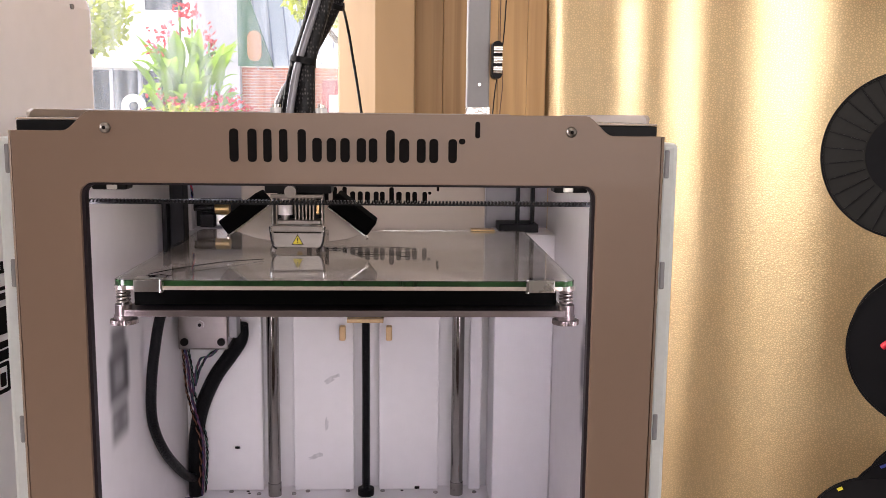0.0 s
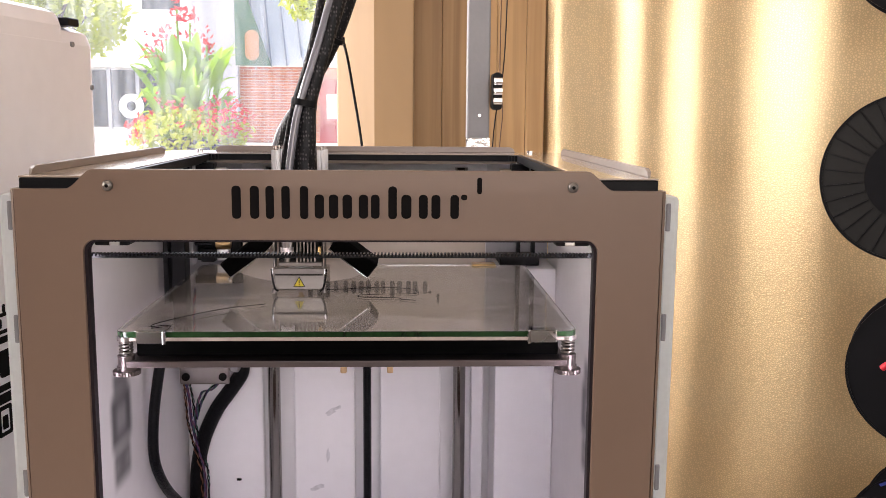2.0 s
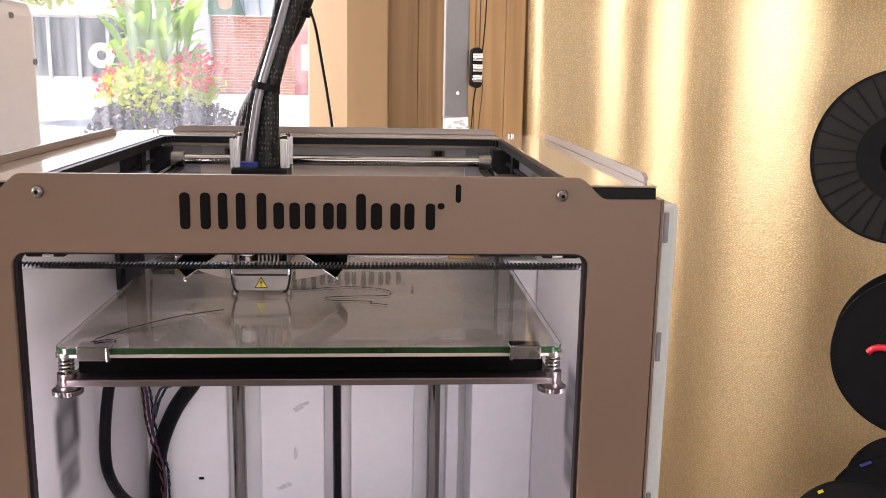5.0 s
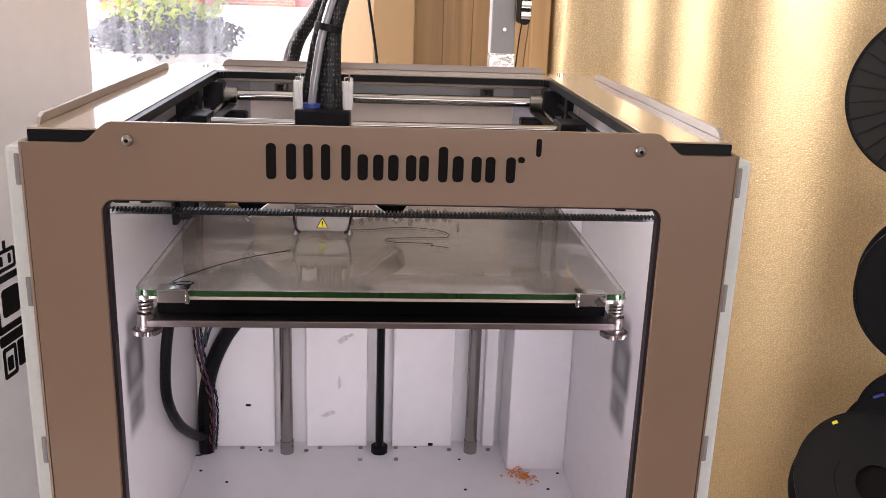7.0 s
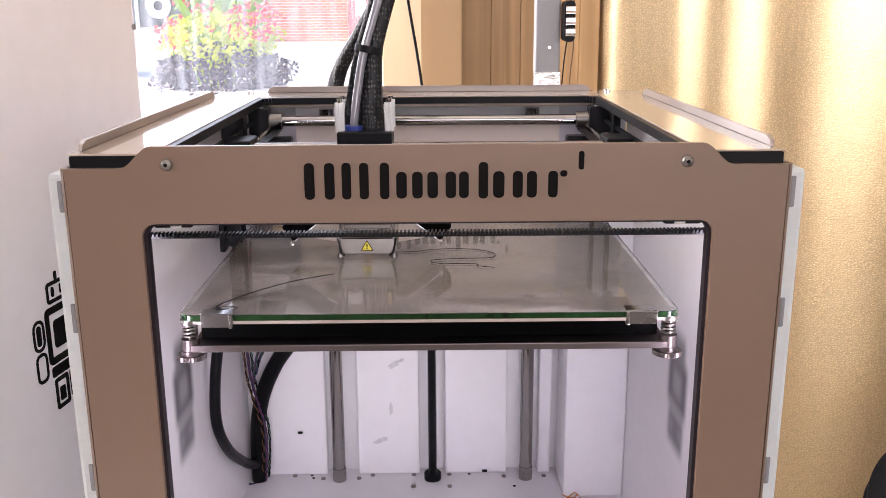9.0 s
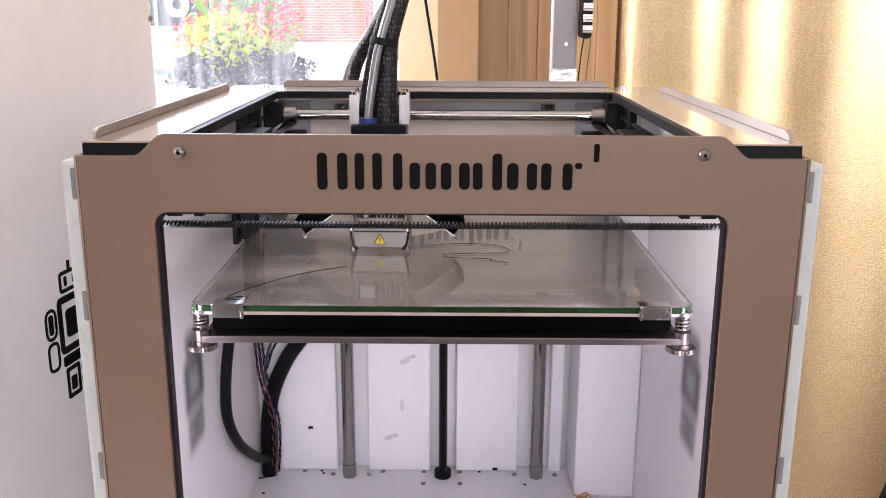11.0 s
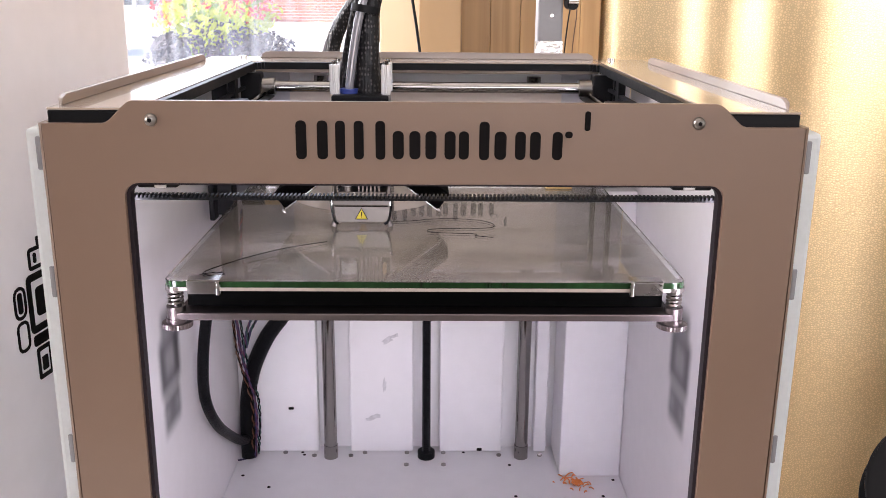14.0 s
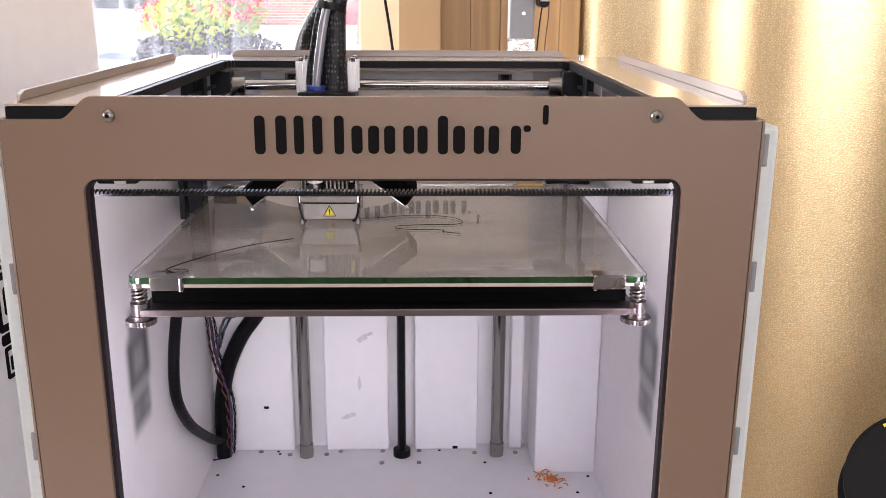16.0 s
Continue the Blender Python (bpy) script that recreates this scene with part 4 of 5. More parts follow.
plate(bm, [(HX - 0.0166, 0.3090), (HX + 0.0166, 0.3090), (HX + 0.0166, 0.3345), (HX - 0.0166, 0.3345)], None, HY + 0.004, HY + 0.006)
part("rear_plate", bm, BLACK, head)
for k in range(6):
    boxpart("fin", (HX - 0.0022 + 0.0025 * k, HX - 0.0011 + 0.0025 * k, HY - 0.013, HY + 0.004, 0.3130, 0.3286), DUCT, head, bevel=0)
boxpart("sensor", (HX + 0.0128, HX + 0.0152, HY - 0.0135, HY - 0.008, 0.3170, 0.3240), BRASS, head, "small brass fitting", 0.0006)
boxpart("cold_block", (HX - 0.0150, HX + 0.0160, HY - 0.0125, HY + 0.003, 0.3096, 0.3128), STEELD, head, bevel=0.0006)
cylpart("coupler", (HX - 0.0092, HY - 0.009, 0.3165), (HX - 0.0092, HY - 0.009, 0.3235), 0.0050, WHITE_SIDE, head, "milky white coupler")
cylpart("coupler_ring", (HX - 0.0092, HY - 0.009, 0.3235), (HX - 0.0092, HY - 0.009, 0.3286), 0.0054, STEELD, head)
cylpart("coupler_stem", (HX - 0.0092, HY - 0.009, 0.3110), (HX - 0.0092, HY - 0.009, 0.3165), 0.0030, STEELD, head)
cylpart("knurled_screw", (HX - 0.0045, HY - 0.019, 0.3335), (HX - 0.0045, HY - 0.0105, 0.3335), 0.0042, STEELD, head)
cylpart("nozzle", (HX, HY - 0.004, 0.2926), (HX, HY - 0.004, 0.2985), 0.0012, BRASS, head, seg=16, r2=0.0035)
boxpart("plate_groove", (HX - 0.0166, HX + 0.0166, y0 - 0.0006, y0 + 0.0004, 0.3042, 0.3050), INK, bracket, bevel=0)
boxpart("heater_block", (HX - 0.008, HX + 0.008, HY - 0.012, HY + 0.006, 0.2985, 0.3100), ALU, head)
for sx in (-1, 1):
    m = pose(HX + sx * 0.0347, HY, 0.3128, 0, sx * 37.5, 0)
    fan = boxpart("fan", (-0.0172, 0.0172, -0.0156, 0.015, 0.0, 0.0118), FOAM, head, "black cooling fan tilted outward", 0.0012, m=m)
    bm = bmesh.new()
    plate(bm, [(HX + sx * 0.0195, 0.3240), (HX + sx * 0.0480, 0.3026), (HX + sx * 0.0470, 0.3012), (HX + sx * 0.034, 0.2968), (HX + sx * 0.0195, 0.2945)], None, HY + 0.0130, HY + 0.0140)
    part("duct_plate", bm, SHEET, head, "bent steel fan duct")
    boxpart("duct_lip", (-0.0172, 0.0172, -0.0160, 0.0155, -0.0010, 0.0), CHROME, head, bevel=0.0003, m=m)
    bm = bmesh.new()
    tube(bm, [(HX + sx * 0.0480, HY - 0.0155, 0.3026), (HX + sx * 0.0492, HY - 0.0158, 0.3012), (HX + sx * 0.0480, HY - 0.0155, 0.3000)], 0.0008, 6, 4)
    part("duct_hook", bm, CHROME, head, smooth=True)
    for y in (HY - 0.009, HY + 0.013):
        bm = bmesh.new()
        loop = [((0.0031 if k % 2 else 0.0028) * math.cos(2 * math.pi * k / 32), (0.0031 if k % 2 else 0.0028) * math.sin(2 * math.pi * k / 32)) for k in range(32)]
        x = HX + sx * 0.0158
        lo, hi = [bm.verts.new((x + a, y + b, 0.3736)) for a, b in loop], [bm.verts.new((x + a, y + b, 0.3915)) for a, b in loop]
        for k in range(32):
            bm.faces.new((lo[k], lo[(k + 1) % 32], hi[(k + 1) % 32], hi[k]))
        bm.faces.new(lo), bm.faces.new(hi)
        nut = part("thumb_nut", bm, KNURL, head, "bright knurled thumb nut")
        cylpart("nut_tip", (x, y, 0.3915), (x, y, 0.3938), 0.0016, CHROME, nut, seg=12)
bm = bmesh.new()
cyl(bm, (HX - 0.0075, HY - 0.004, 0.3736), (HX - 0.0075, HY - 0.004, 0.3765), 0.0058)
part("tube_clip", bm, BLUE, head, "blue tube clip", smooth=True)
feed = [(HX - 0.0075, HY - 0.004, 0.3755), (HX - 0.0045, HY - 0.002, 0.398), (HX + 0.0005, HY, 0.424), (HX + 0.012, HY + 0.006, 0.462), (HX + 0.028, HY + 0.02, 0.52), (HX + 0.044, HY + 0.05, 0.575),
        (0.006, HY + 0.095, 0.588), (-0.010, HY + 0.135, 0.540), (-0.031, 0.330, 0.480), (-0.060, 0.351, 0.430), (-0.083, 0.353, 0.388), (-0.092, 0.356, 0.30)]
tubepart("feed_tube", feed, 0.0028, TUBE, head, "milky feed tube", 12)
loom = [(HX + 0.0035, HY + 0.004, 0.372), (HX + 0.0035, HY + 0.004, 0.400), (HX + 0.0060, HY + 0.006, 0.424), (HX + 0.0165, HY + 0.011, 0.462), (HX + 0.034, HY + 0.022, 0.52), (HX + 0.050, HY + 0.052, 0.582),
        (0.013, HY + 0.095, 0.600), (-0.002, HY + 0.132, 0.545), (-0.026, 0.320, 0.480), (-0.056, 0.343, 0.430), (-0.077, 0.352, 0.388), (-0.084, 0.356, 0.30)]
tubepart("cable_loom", loom, 0.0058, SLEEVE, head, "black braided cable sleeve", 14)
tubepart("loom_base", [(HX + 0.0035, HY + 0.004, 0.3735), (HX + 0.0035, HY + 0.004, 0.390), (HX + 0.006, HY + 0.006, 0.424)], 0.009, SLEEVE, head, "", 14, 8, (0.0105, 0.0055))
tubepart("loom_back", [(HX - 0.013, HY + 0.012, 0.374), (HX - 0.0085, HY + 0.008, 0.40), (HX - 0.003, HY + 0.006, 0.424), (HX + 0.008, HY + 0.012, 0.462), (HX + 0.018, HY + 0.028, 0.52)], 0.003, SLEEVE, head, "", 12)


def tie(c, axis, r, name):
    c, d = Vector(c), Vector(axis).normalized()
    bm = bmesh.new()
    cyl(bm, c - d * 0.0022, c + d * 0.0022, r, 18)
    s = d.orthogonal().normalized()
    box(bm, -0.002, 0.002, -0.002, 0.002, -0.003, 0.003, m=Matrix.Translation(c + s * r))
    part(name, bm, BLACK, head, "black cable tie", smooth=True)


tie((HX + 0.0030, HY + 0.003, 0.424), (0.2, 0.05, 1), 0.0092, "cable_tie")
tie((-0.026, 0.320, 0.480), (0.5, -0.3, 1), 0.0080, "cable_tie")
tubepart("hanging_cable", [(-0.022, 0.322, 0.485), (-0.021, 0.380, 0.475), (-0.017, 0.398, 0.45), (-0.0055, 0.400, 0.37), (-0.004, 0.360, 0.30), (-0.004, 0.3435, 0.27)], 0.0013, BLACK, printer, "thin black cable", 8)
# cables inside the chamber
tubepart("bed_cable", [(-0.140, 0.200, 0.2690), (-0.1485, 0.192, 0.235), (-0.1520, 0.190, 0.2155), (-0.1555, 0.190, 0.191), (-0.1575, 0.192, 0.165), (-0.1570, 0.198, 0.1450), (-0.1560, 0.222, 0.118), (-0.1575, 0.270, 0.085), (-0.1570, 0.300, 0.066), (-0.1555, 0.318, 0.058)], 0.0040, CABLE, printer, "black sleeved cable", 12)
tubepart("main_loom", [(-0.1090, 0.305, 0.2040), (-0.1100, 0.307, 0.190), (-0.1200, 0.311, 0.174), (-0.134, 0.314, 0.154), (-0.146, 0.316, 0.128), (-0.1525, 0.318, 0.102), (-0.1545, 0.319, 0.078), (-0.1550, 0.319, 0.0412)], 0.0066, CABLE, printer, "thick black sleeved cable loom", 14)


def twisted(path, colours, r=0.00060, pitch=0.0125):
    """Thin wires wound round one another along a path."""
    P = spline(path, 14)
    run = 0.0
    rings = [[] for _ in colours]
    for i, p in enumerate(P):
        run += (p - P[i - 1]).length if i else 0
        for k in range(len(colours)):
            a = 2 * math.pi * (run / pitch + k / len(colours))
            sway = 1.15 + 0.9 * noise.noise(Vector((run * 60, k * 3.1, path[0][0] * 900)))
            rings[k].append(p + Vector((math.cos(a), math.sin(a), 0)) * r * sway)
    for pts, c in zip(rings, colours):
        tubepart("coloured_wire", pts, r, c, printer, "", 6, 2)


BROWN = mat("brown_wire", (0.12, 0.04, 0.012), 0.5)
low = [(-0.1570, 0.305, 0.165), (-0.1560, 0.306, 0.145), (-0.1520, 0.3085, 0.122), (-0.1470, 0.3100, 0.098), (-0.1465, 0.3105, 0.074), (-0.1500, 0.316, 0.042)]
for k, (pair, x) in enumerate((((BROWN, INK), -0.1620), ((BLUEW, PURPLE), -0.1585), ((PURPLE, PINKW), -0.1520), ((TEAL, INK), -0.1555))):
    d = 0.0016 * k
    top = [(x, 0.304, 0.262), (x + 0.0005, 0.304, 0.215), (-0.1600 + d, 0.3045, 0.185)]
    twisted(top + [(a + d - 0.002, b + (0.0005, 0.0062)[k % 2], c) for a, b, c in low], pair)
twisted([(-0.1330, 0.303, 0.258), (-0.1335, 0.303, 0.215), (-0.1290, 0.303, 0.186), (-0.1350, 0.3035, 0.176), (-0.1450, 0.304, 0.172), (-0.1510, 0.305, 0.152), (-0.1535, 0.307, 0.132)], (PURPLE, TEAL, PINKW))
twisted([(-0.1290, 0.302, 0.182), (-0.1370, 0.302, 0.177), (-0.1450, 0.303, 0.164), (-0.1500, 0.305, 0.148)], (TEAL, INK, PURPLE))
twisted([(-0.1475, 0.300, 0.372), (-0.1485, 0.300, 0.345), (-0.1470, 0.301, 0.315)], (RED, BLUE, INK, PURPLE))
# stray filament on the glass
GZ = 0.2918
tagged(tubepart("filament_strand", [(-0.118, 0.049, GZ), (-0.110, 0.053, GZ), (-0.105, 0.050, GZ), (-0.109, 0.047, GZ), (-0.116, 0.050, GZ + 0.001), (-0.1000, 0.076, GZ + 0.001), (-0.0808, 0.0966, GZ + 0.001), (-0.0588, 0.1151, GZ)], 0.00024, INK, seg=6), "thin dark filament strand lying on the glass", "filament")
tagged(tubepart("filament_strand", [(-0.0255, 0.1654, GZ), (-0.0098, 0.1670, GZ), (0.0025, 0.1719, GZ), (0.0191, 0.1736, GZ), (0.0351, 0.1687, GZ), (0.0427, 0.1592, GZ), (0.0395, 0.1498, GZ), (0.0195, 0.1483, GZ), (0.0024, 0.1452, GZ), (0.0038, 0.1378, GZ), (0.0290, 0.1349, GZ), (0.0302, 0.1306, GZ), (0.0405, 0.1263, GZ)], 0.00022, INK, seg=6), "looping thin filament strand on the glass", "filament")
bm = bmesh.new()
rng = random.Random(3)
for k in range(46):
    a = rng.uniform(0, 6.28)
    r = abs(rng.gauss(0, 0.0045))
    p = Vector((0.124 + 1.5 * r * math.cos(a) + 0.4 * r * math.sin(a), 0.270 - 0.8 * r * math.cos(a) + r * math.sin(a), FLO + 0.0008 + rng.uniform(0, 0.003)))
    d = Vector((rng.uniform(-1, 1), rng.uniform(-1, 1), rng.uniform(-0.3, 0.5))) * 0.003
    tube(bm, [p - d, p + Vector((0, 0, 0.001)), p + d], 0.0005, 5, 2)
tagged(part("filament_scraps", bm, ORANGE, smooth=True), "orange filament scraps on the chamber floor", "scraps", kind="stuff")

# ---- tall white printer next to it ----
tall = thing("tall_printer", "tall white printer with a dark print on its side", "3d printer", (-0.4465, 0.0311, 0.0))
tall.rotation_euler = (0, 0, radians(-9))
bm = bmesh.new()
box(bm, -0.174, 0.174, -0.03, 0.316, 0.008, 0.484)
box(bm, -0.1738, 0.1738, -0.0298, 0.270, 0.40, 0.4965)
part("body", bm, WHITE_SIDE, tall, "white side with rounded edges", 0.014)
for sy in (0.02, 0.27):
    for sx in (-1, 1):
        cylpart("foot", (sx * 0.14, sy, 0), (sx * 0.14, sy, 0.009), 0.012, BLACK, tall)
boxpart("hinge", (0.140, 0.1735, 0.2702, 0.288, 0.4842, 0.4905), BLACK, tall, "small black hinge on the shoulder", 0.001)
for y, z in ((0.302, 0.4365), (0.273, 0.4695)):
    cylpart("screw", (0.1735, y, z), (0.1755, y, z), 0.0022, GREYM, tall)


def print_ring(y0, y1, z0, z1, t, r):
    """A printed outline on the side of the tall printer; solid where t is 0."""
    bm = bmesh.new()
    inner = rounded(y0 + t, y1 - t, z0 + t, z1 - t, max(0.0008, r - t), 3) if t else None
    plate(bm, rounded(y0, y1, z0, z1, r, 3), inner, 0.1738, 0.1744)
    for vert in bm.verts:
        vert.co = Vector((vert.co.y, vert.co.x, vert.co.z))
    part("print_patch", bm, INK, tall, "plain dark printed shape")


for y0, y1, z0, z1, t, r in ((0.098, 0.145, 0.230, 0.270, 0.0065, 0.004), (0.104, 0.134, 0.272, 0.287, 0.0035, 0.003), (0.117, 0.121, 0.287, 0.293, 0, 0.001), (0.111, 0.115, 0.276, 0.283, 0, 0.0015),
                             (0.123, 0.127, 0.276, 0.283, 0, 0.0015), (0.080, 0.096, 0.244, 0.266, 0.003, 0.006), (0.080, 0.096, 0.222, 0.243, 0.003, 0.005), (0.085, 0.091, 0.248, 0.262, 0, 0.002),
                             (0.100, 0.145, 0.221, 0.2285, 0, 0.002), (0.102, 0.122, 0.197, 0.2195, 0.004, 0.002), (0.124, 0.147, 0.200, 0.2195, 0.004, 0.002), (0.108, 0.116, 0.202, 0.212, 0, 0.001),
                             (0.1085, 0.1345, 0.2400, 0.2600, 0, 0.003), (0.1265, 0.1445, 0.2020, 0.2175, 0, 0.002)):
    a, b, c, d = 0.155 + 0.82 * (y0 - 0.1135), 0.155 + 0.82 * (y1 - 0.1135), 0.2350 + 0.98 * (z0 - 0.245), 0.2350 + 0.98 * (z1 - 0.245)
    print_ring(a, b, c, d, t * 0.75, min(r, 0.45 * (b - a), 0.45 * (d - c)))


# ---- spools of filament on wall pegs ----
def spool(name, c, yaw, tilt, face, label, group, ribs, filament):
    ob = thing(name, label, "filament spool", c, group)
    ob.rotation_euler = (radians(tilt), 0, radians(yaw))
    for y in (0.0, 0.052):
        bm = bmesh.new()
        lo = [(0.1 * math.cos(2 * math.pi * k / 72), 0.1 * math.sin(2 * math.pi * k / 72)) for k in range(72)]
        hi = [(0.050 * math.cos(2 * math.pi * k / 48), 0.050 * math.sin(2 * math.pi * k / 48)) for k in range(48)]
        plate(bm, lo, hi, y, y + 0.003)
        fl = part("flange", bm, face, ob, bevel=0.0008)
        if y == 0.0:
            bm = bmesh.new()
            lo2 = [(0.0975 * math.cos(2 * math.pi * k / 72), 0.0975 * math.sin(2 * math.pi * k / 72)) for k in range(72)]
            lo1 = [(0.1003 * math.cos(2 * math.pi * k / 72), 0.1003 * math.sin(2 * math.pi * k / 72)) for k in range(72)]
            plate(bm, lo1, lo2, -0.0012, 0.001)
            part("rim", bm, SPOOLB, fl)
            for k in range(ribs):
                a = 360 * k / ribs + 4
                boxpart("rib", (0.053, 0.097, -0.0011, 0.0004, -0.0006, 0.0006), SPOOLB, fl, bevel=0, m=pose(0, 0, 0, 0, a, 0))
    bm = bmesh.new()
    cyl(bm, (0, 0.003, 0), (0, 0.052, 0), 0.07, 48)
    part("filament", bm, filament, ob, smooth=True)
    bm = bmesh.new()
    hi = [(0.0505 * math.cos(2 * math.pi * k / 48), 0.0505 * math.sin(2 * math.pi * k / 48)) for k in range(48)]
    lo = [(0.026 * math.cos(2 * math.pi * k / 48), 0.026 * math.sin(2 * math.pi * k / 48)) for k in range(48)]
    plate(bm, hi, lo, -0.002, 0.055)
    part("hub", bm, SPOOLB, ob)
    if tilt == 0:
        cylpart("peg", (0, -0.002, 0.014), (0, 0.30, 0.014), 0.011, SPOOLB, ob, "dark peg through the hub")
    return ob


G = "spools on pegs"
s0 = spool("filament_spool", (0.632, 0.565, 0.630), -29, 0, SPOOLB, "black filament spool on a high peg", G, 0, INK)
s1 = spool("filament_spool", (0.627, 0.565, 0.347), -29, 0, SPOOLG, "dark grey filament spool with radial ribs on a peg", G, 30, INK)
s2 = spool("filament_spool", (0.676, 0.565, 0.110), -30, 0, SPOOLB, "black filament spool with a red strand at its hub", G, 0, RED)
s3 = spool("filament_spool", (0.636, 0.565, -0.145), -20, -46, SPOOLB, "black filament spool with a pale tape strip, leaning back", G, 0, INK)
s4 = spool("filament_spool", (0.735, 0.650, -0.150), -20, -46, SPOOLB, "black leaning filament spool with a blue tag", G, 0, INK)
s5 = spool("filament_spool", (0.805, 0.735, -0.158), -20, -46, SPOOLB, "black leaning filament spool behind the others", G, 0, INK)
structure("shelf", [(0.70, 0.92, 0.58, 0.80, -0.275, -0.262), (0.64, 0.88, 0.60, 0.78, FZ, -0.275)], SPOOLG, "low dark shelf under the spools", "shelf")
tubepart("strand_end", [(-0.058, -0.002, 0.0), (-0.052, -0.004, 0.006), (-0.040, -0.004, 0.008), (-0.030, -0.003, 0.004)], 0.0042, RED, s2, "red filament end")
boxpart("tape", (-0.012, 0.012, -0.0024, -0.0014, -0.0035, 0.0035), WHITE_SIDE, s3, "white tape strip", 0, m=pose(-0.075, 0, -0.052, 0, 60, 0))
boxpart("yellow_tag", (-0.0035, 0.0035, -0.0024, -0.0014, -0.002, 0.002), YELLOW, s3, "small yellow tag", 0, m=pose(-0.052, 0, 0.076, 0, -30, 0))
boxpart("blue_tag", (-0.008, 0.008, -0.0024, -0.0014, -0.002, 0.002), BLUEW, s4, "blue tag", 0, m=pose(-0.045, 0, 0.080, 0, -28, 0))

# ---- the street outside ----
GZ0 = -0.85
bm = bmesh.new()
v = [bm.verts.new(c) for c in ((-400, 1.2, GZ0), (400, 1.2, GZ0), (400, 900, GZ0), (-400, 900, GZ0))]
bm.faces.new(v)
tagged(part("ground", bm, ASPHALT), "sunlit pale concrete street and pavement", "ground", kind="structure")
BY = 38.0
shop = thing("shop_building", "white stucco shop with a dark shopfront across the street", "building", (-13, BY, GZ0))
boxpart("wall", (-12, 6.4, 0, 8, 3.0, 8.0), STUCCO, shop, "", 0.02)
boxpart("lower_wall", (-12, 6.4, 0.3, 8, 0, 3.0), STUCCO, shop, "", 0.02)
boxpart("column", (4.6, 6.4, -0.35, 0.0, 0, 8.0), GREYCOL, shop, "grey stucco column", 0.03)
for k in range(7):
    w = boxpart("window", (-3.4 + 1.15 * k, -2.4 + 1.15 * k, 0.18, 0.32, 0.6, 2.9), DARKWIN, shop, "dark shop glazing", 0.01)
    boxpart("frame", (-2.42 + 1.15 * k, -2.28 + 1.15 * k, 0.12, 0.3, 0.5, 2.95), GREYCOL, w)
bm = bmesh.new()
plate(bm, rounded(1.5, 2.5, 0.95, 1.95, 0.49), rounded(1.8, 2.2, 1.25, 1.65, 0.19), 0.02, 0.10)
part("round_sign", bm, STUCCO, shop, "white ring-shaped sign")
boxpart("upper_window", (2.6, 4.1, -0.05, 0.1, 5.3, 6.2), DARKWIN, shop, "", 0.01)
house = thing("brick_building", "red brick building with a ribbed white metal awning", "building", (-4.5, BY, GZ0))
boxpart("wall", (-2.1, 9, 0, 8, 0, 3.15), BRICK, house, "", 0.02)
boxpart("door", (1.15, 2.15, -0.06, 0.05, 0, 2.6), DOORRED, house, "red door", 0.01)
boxpart("door_pane", (1.45, 1.85, -0.1, -0.05, 1.0, 2.0), STUCCO, house, "pale pane")
m = pose(0, -0.2, 3.1, -32, 0, 0)
aw = boxpart("awning", (-2.1, 9, -0.02, 0.06, 0, 5.0), ROOFM, house, "ribbed white metal awning", 0.01, m=m)
for k in range(16):
    boxpart("seam", (-1.4 + 0.62 * k, -1.34 + 0.62 * k, -0.09, -0.02, 0, 5.0), GREYCOL, aw, bevel=0, m=m @ pose(0, 0, 0, 0, -8, 0))
bm = bmesh.new()
plate(bm, [(-2.15, 3.1), (-0.75, 3.1), (-1.6, 5.6), (-1.8, 8.0), (-2.15, 8.0)], None, -0.5, -0.3)
part("fascia", bm, GREENM, house, "dark green fascia")
bm = bmesh.new()
plate(bm, rounded(-1.75, -1.2, 3.3, 4.5, 0.27), None, -0.58, -0.5)
part("oval_sign", bm, SIGNM, house, "brown oval sign")


def leaf_mesh(name, length, width, droop):
    bm = bmesh.new()
    n = 7
    rows = []
    for i in range(n + 1):
        u = i / n
        w = width * math.sin(math.pi * min(1, u * 0.93 + 0.05)) ** 0.8
        y, z = length * u * (1 - 0.15 * droop * u), length * (0.9 * u - droop * u * u)
        rows.append([bm.verts.new((s * w, y * 0.6, z + abs(s) * w * 0.35)) for s in (-1, -0.45, 0, 0.45, 1)])
    for a, b in zip(rows, rows[1:]):
        for k in range(4):
            bm.faces.new((a[k], a[k + 1], b[k + 1], b[k]))
    me = bpy.data.meshes.new(name)
    bm.to_mesh(me)
    bm.free()
    me.polygons.foreach_set("use_smooth", [True] * len(me.polygons))
    return me


# planter with canna lilies
PX, PY = -1.35, 5.6
plant = thing("planter", "street planter of green cannas with red flowers", "plant", (PX, PY, GZ0))
cylpart("pot", (0, 0, 0), (0, 0, 0.82), 0.30, POT, plant, "", 32, 0.42)
lm = [leaf_mesh("leaf", 0.40, 0.042, d) for d in (0.25, 0.5, 0.8)]
for me in lm:
    me.materials.append(LEAF)
rng = random.Random(11)
for k in range(110):
    ob = new("leaf", lm[k % 3])
    ob.parent = plant
    r, a = 0.19 * math.sqrt(rng.random()), rng.uniform(0, 360)
    ob.matrix_basis = pose(r * math.cos(radians(a)), r * math.sin(radians(a)), 1.05 + rng.uniform(0, 0.50) * (1 - r), rng.uniform(-4, 26), rng.uniform(-12, 12), a - 90 + rng.uniform(-50, 50)) @ Matrix.Scale(rng.uniform(0.7, 1.1), 4)
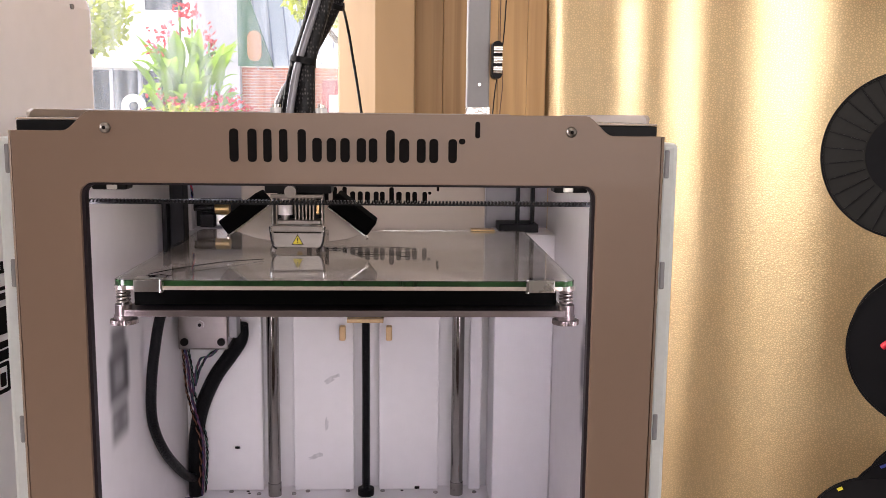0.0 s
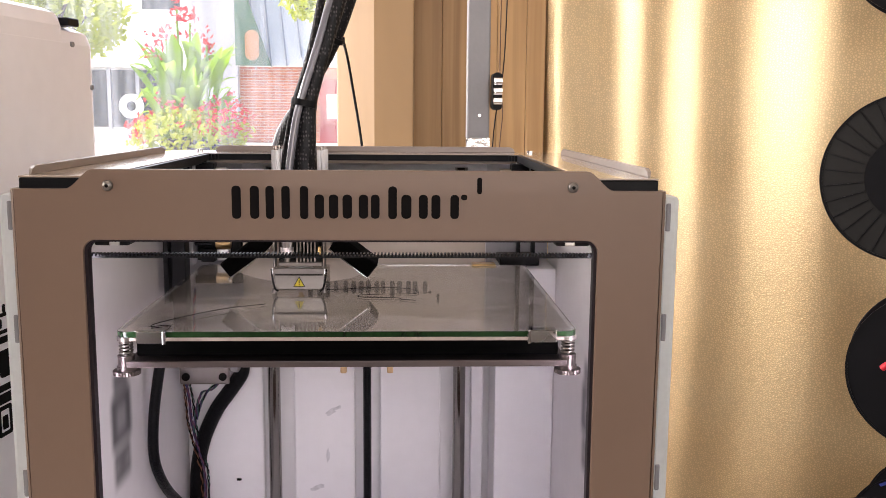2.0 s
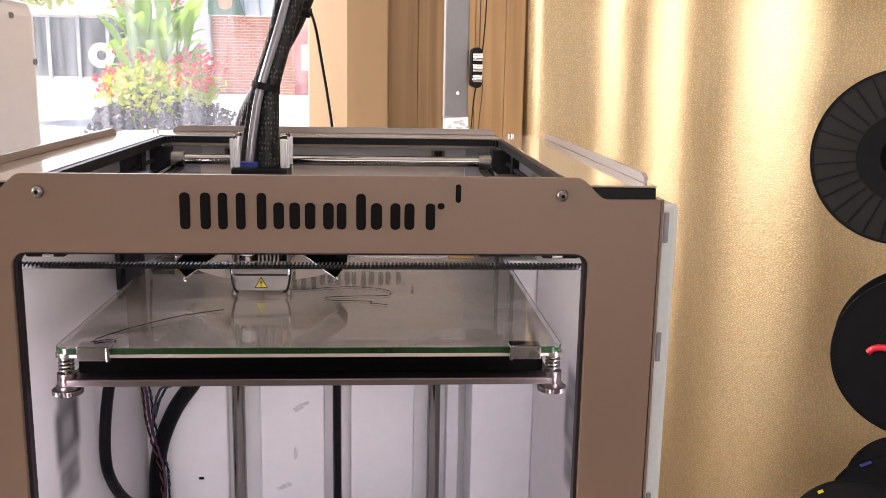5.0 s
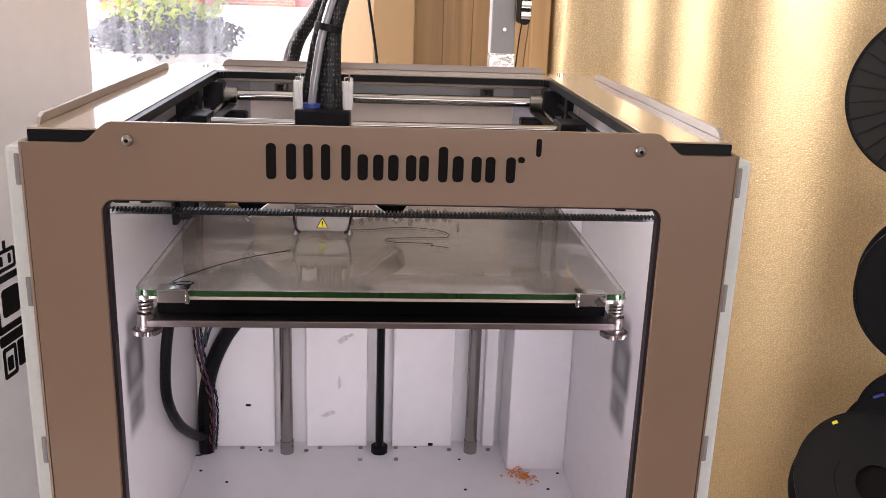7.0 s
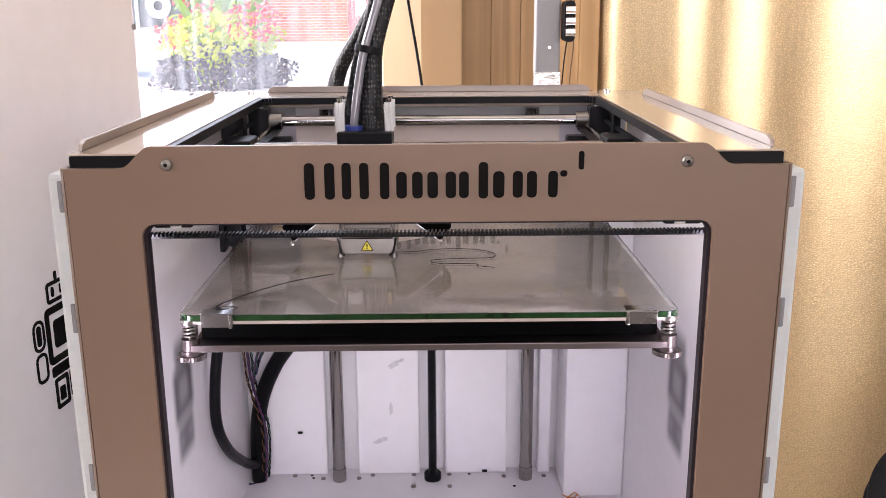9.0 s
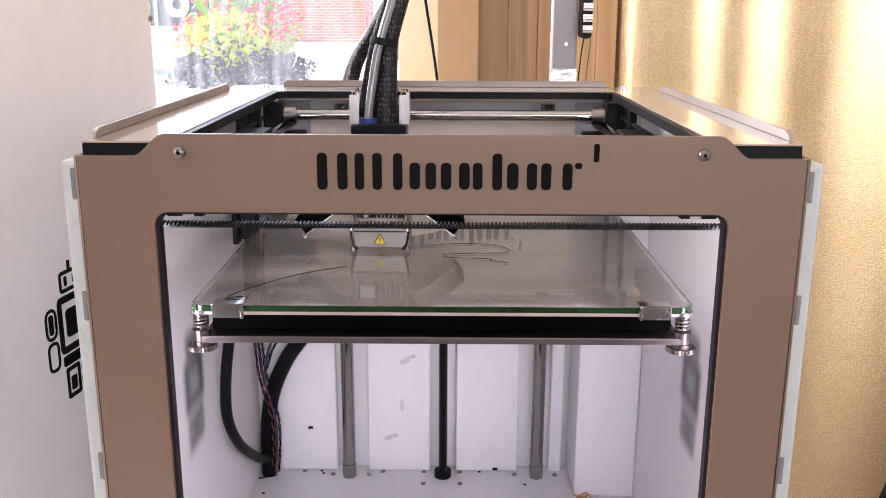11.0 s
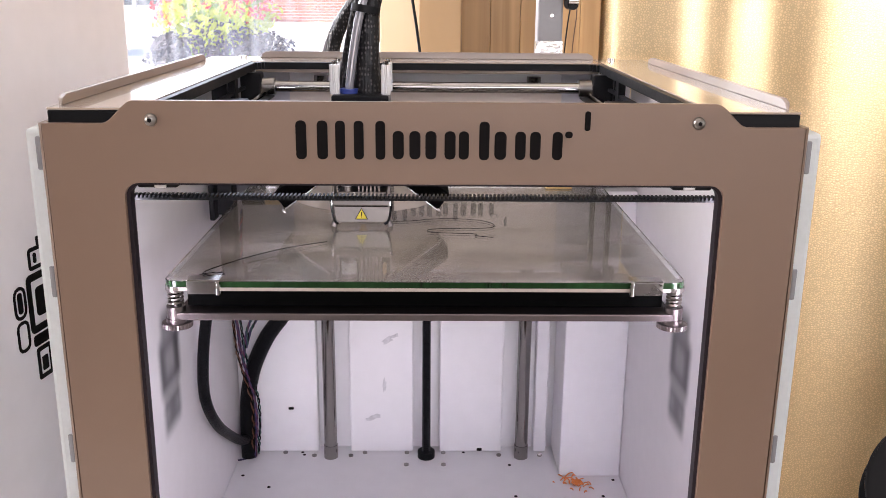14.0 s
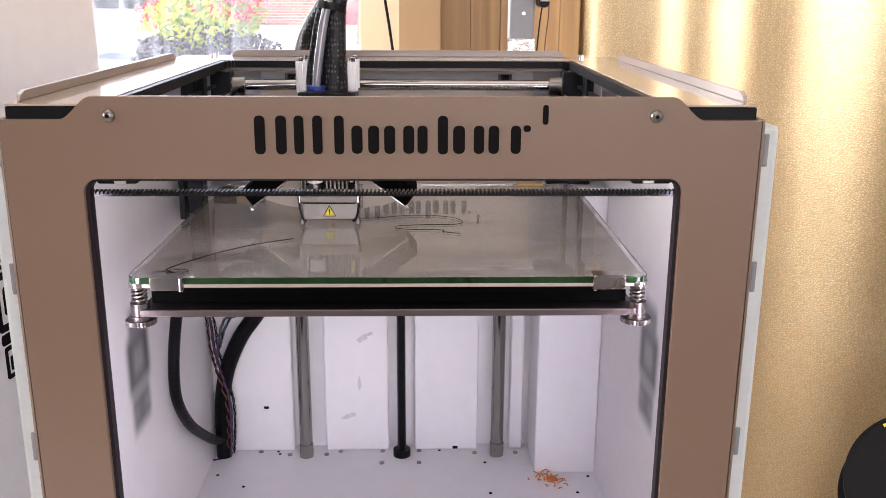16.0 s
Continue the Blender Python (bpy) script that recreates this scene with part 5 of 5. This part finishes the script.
for k in range(9):
    a, r = rng.uniform(0, 6.28), 0.24 * math.sqrt(rng.random())
    h = rng.uniform(1.65, 1.98) if k < 5 else rng.uniform(1.2, 1.35)
    x, y = r * math.cos(a), r * math.sin(a)
    st = tubepart("stalk", [(x * 0.6, y * 0.6, 0.8), (x, y, h * 0.7), (x * 1.15, y * 1.1, h)], 0.008, LEAF, plant, "", 6, 4)
    bm = bmesh.new()
    for j in range(26):
        c = Vector((x * 1.15 + rng.gauss(0, 0.032), y * 1.1 + rng.gauss(0, 0.032), h + rng.uniform(-0.09, 0.09)))
        q = [bm.verts.new(c + Vector((rng.uniform(-1, 1), rng.uniform(-1, 1), rng.uniform(-1, 1))) * 0.025) for _ in range(4)]
        bm.faces.new(q[:3]), bm.faces.new(q[1:])
    part("flower", bm, FLOWER, st, "red flower spike")


def clumps(name, n, centre, size, leaf, material, parent, seed, label=""):
    r = random.Random(seed)
    bm = bmesh.new()
    for _ in range(n):
        d = Vector((r.gauss(0, 1), r.gauss(0, 1), r.gauss(0, 1))).normalized() * r.uniform(0.45, 1.0) ** 0.5
        bump = 1 + 0.25 * noise.noise(d * 2.2)
        c = Vector(centre) + Vector((d.x * size[0], d.y * size[1], d.z * size[2])) * bump
        e = Vector((r.uniform(-1, 1), r.uniform(-1, 1), r.uniform(-1, 1))).normalized() * leaf
        f = e.orthogonal().normalized() * leaf * 0.5
        vs = [bm.verts.new(c + k) for k in (-e, f, e, -f)]
        bm.faces.new(vs)
    return part(name, bm, material, parent, label)


clumps("dark_leaves", 4200, (0.02, -0.05, 0.90), (0.43, 0.42, 0.20), 0.021, LEAF2, plant, 1, "dark purple trailing leaves")
clumps("light_leaves", 1900, (0.03, -0.1, 1.12), (0.36, 0.38, 0.19), 0.023, LEAF3, plant, 2, "bright green low leaves")
clumps("low_flowers", 300, (0.24, -0.15, 1.22), (0.18, 0.25, 0.13), 0.021, FLOWER, plant, 4, "red bedding flowers")
clumps("low_flowers", 110, (-0.24, -0.15, 1.15), (0.11, 0.2, 0.09), 0.021, FLOWER, plant, 6, "red bedding flowers")


def tree(c, h, r, seed):
    ob = thing("tree", "street tree with sunlit yellow-green leaves", "tree", c, "street trees")
    tubepart("trunk", [(0, 0, 0), (0.06, 0, h * 0.3), (0.0, 0.05, h * 0.62)], 0.2, BARK, ob, "", 10, 6, (0.24, 0.12))
    rr = random.Random(seed)
    for k in range(6):
        a = k * 1.05 + rr.random()
        tubepart("limb", [(0, 0.03, h * 0.5), (0.5 * r * math.cos(a), 0.5 * r * math.sin(a), h * 0.68), (0.8 * r * math.cos(a), 0.8 * r * math.sin(a), h * (0.72 + 0.12 * rr.random()))], 0.06, BARK, ob, "", 7, 4, (0.09, 0.02))
    for k in range(7):
        a = k * 0.9
        q = 0 if k == 6 else 0.55 * r
        clumps("crown", 700, (q * math.cos(a), q * math.sin(a), h * (0.72 + 0.16 * rr.random())), (0.55 * r, 0.55 * r, 0.42 * r), 0.11, LEAF3, ob, seed + k)
    return ob


tree((-7.6, 19.0, GZ0), 4.2, 1.9, 20)
tree((-1.35, 24.0, GZ0), 5.4, 1.7, 40)
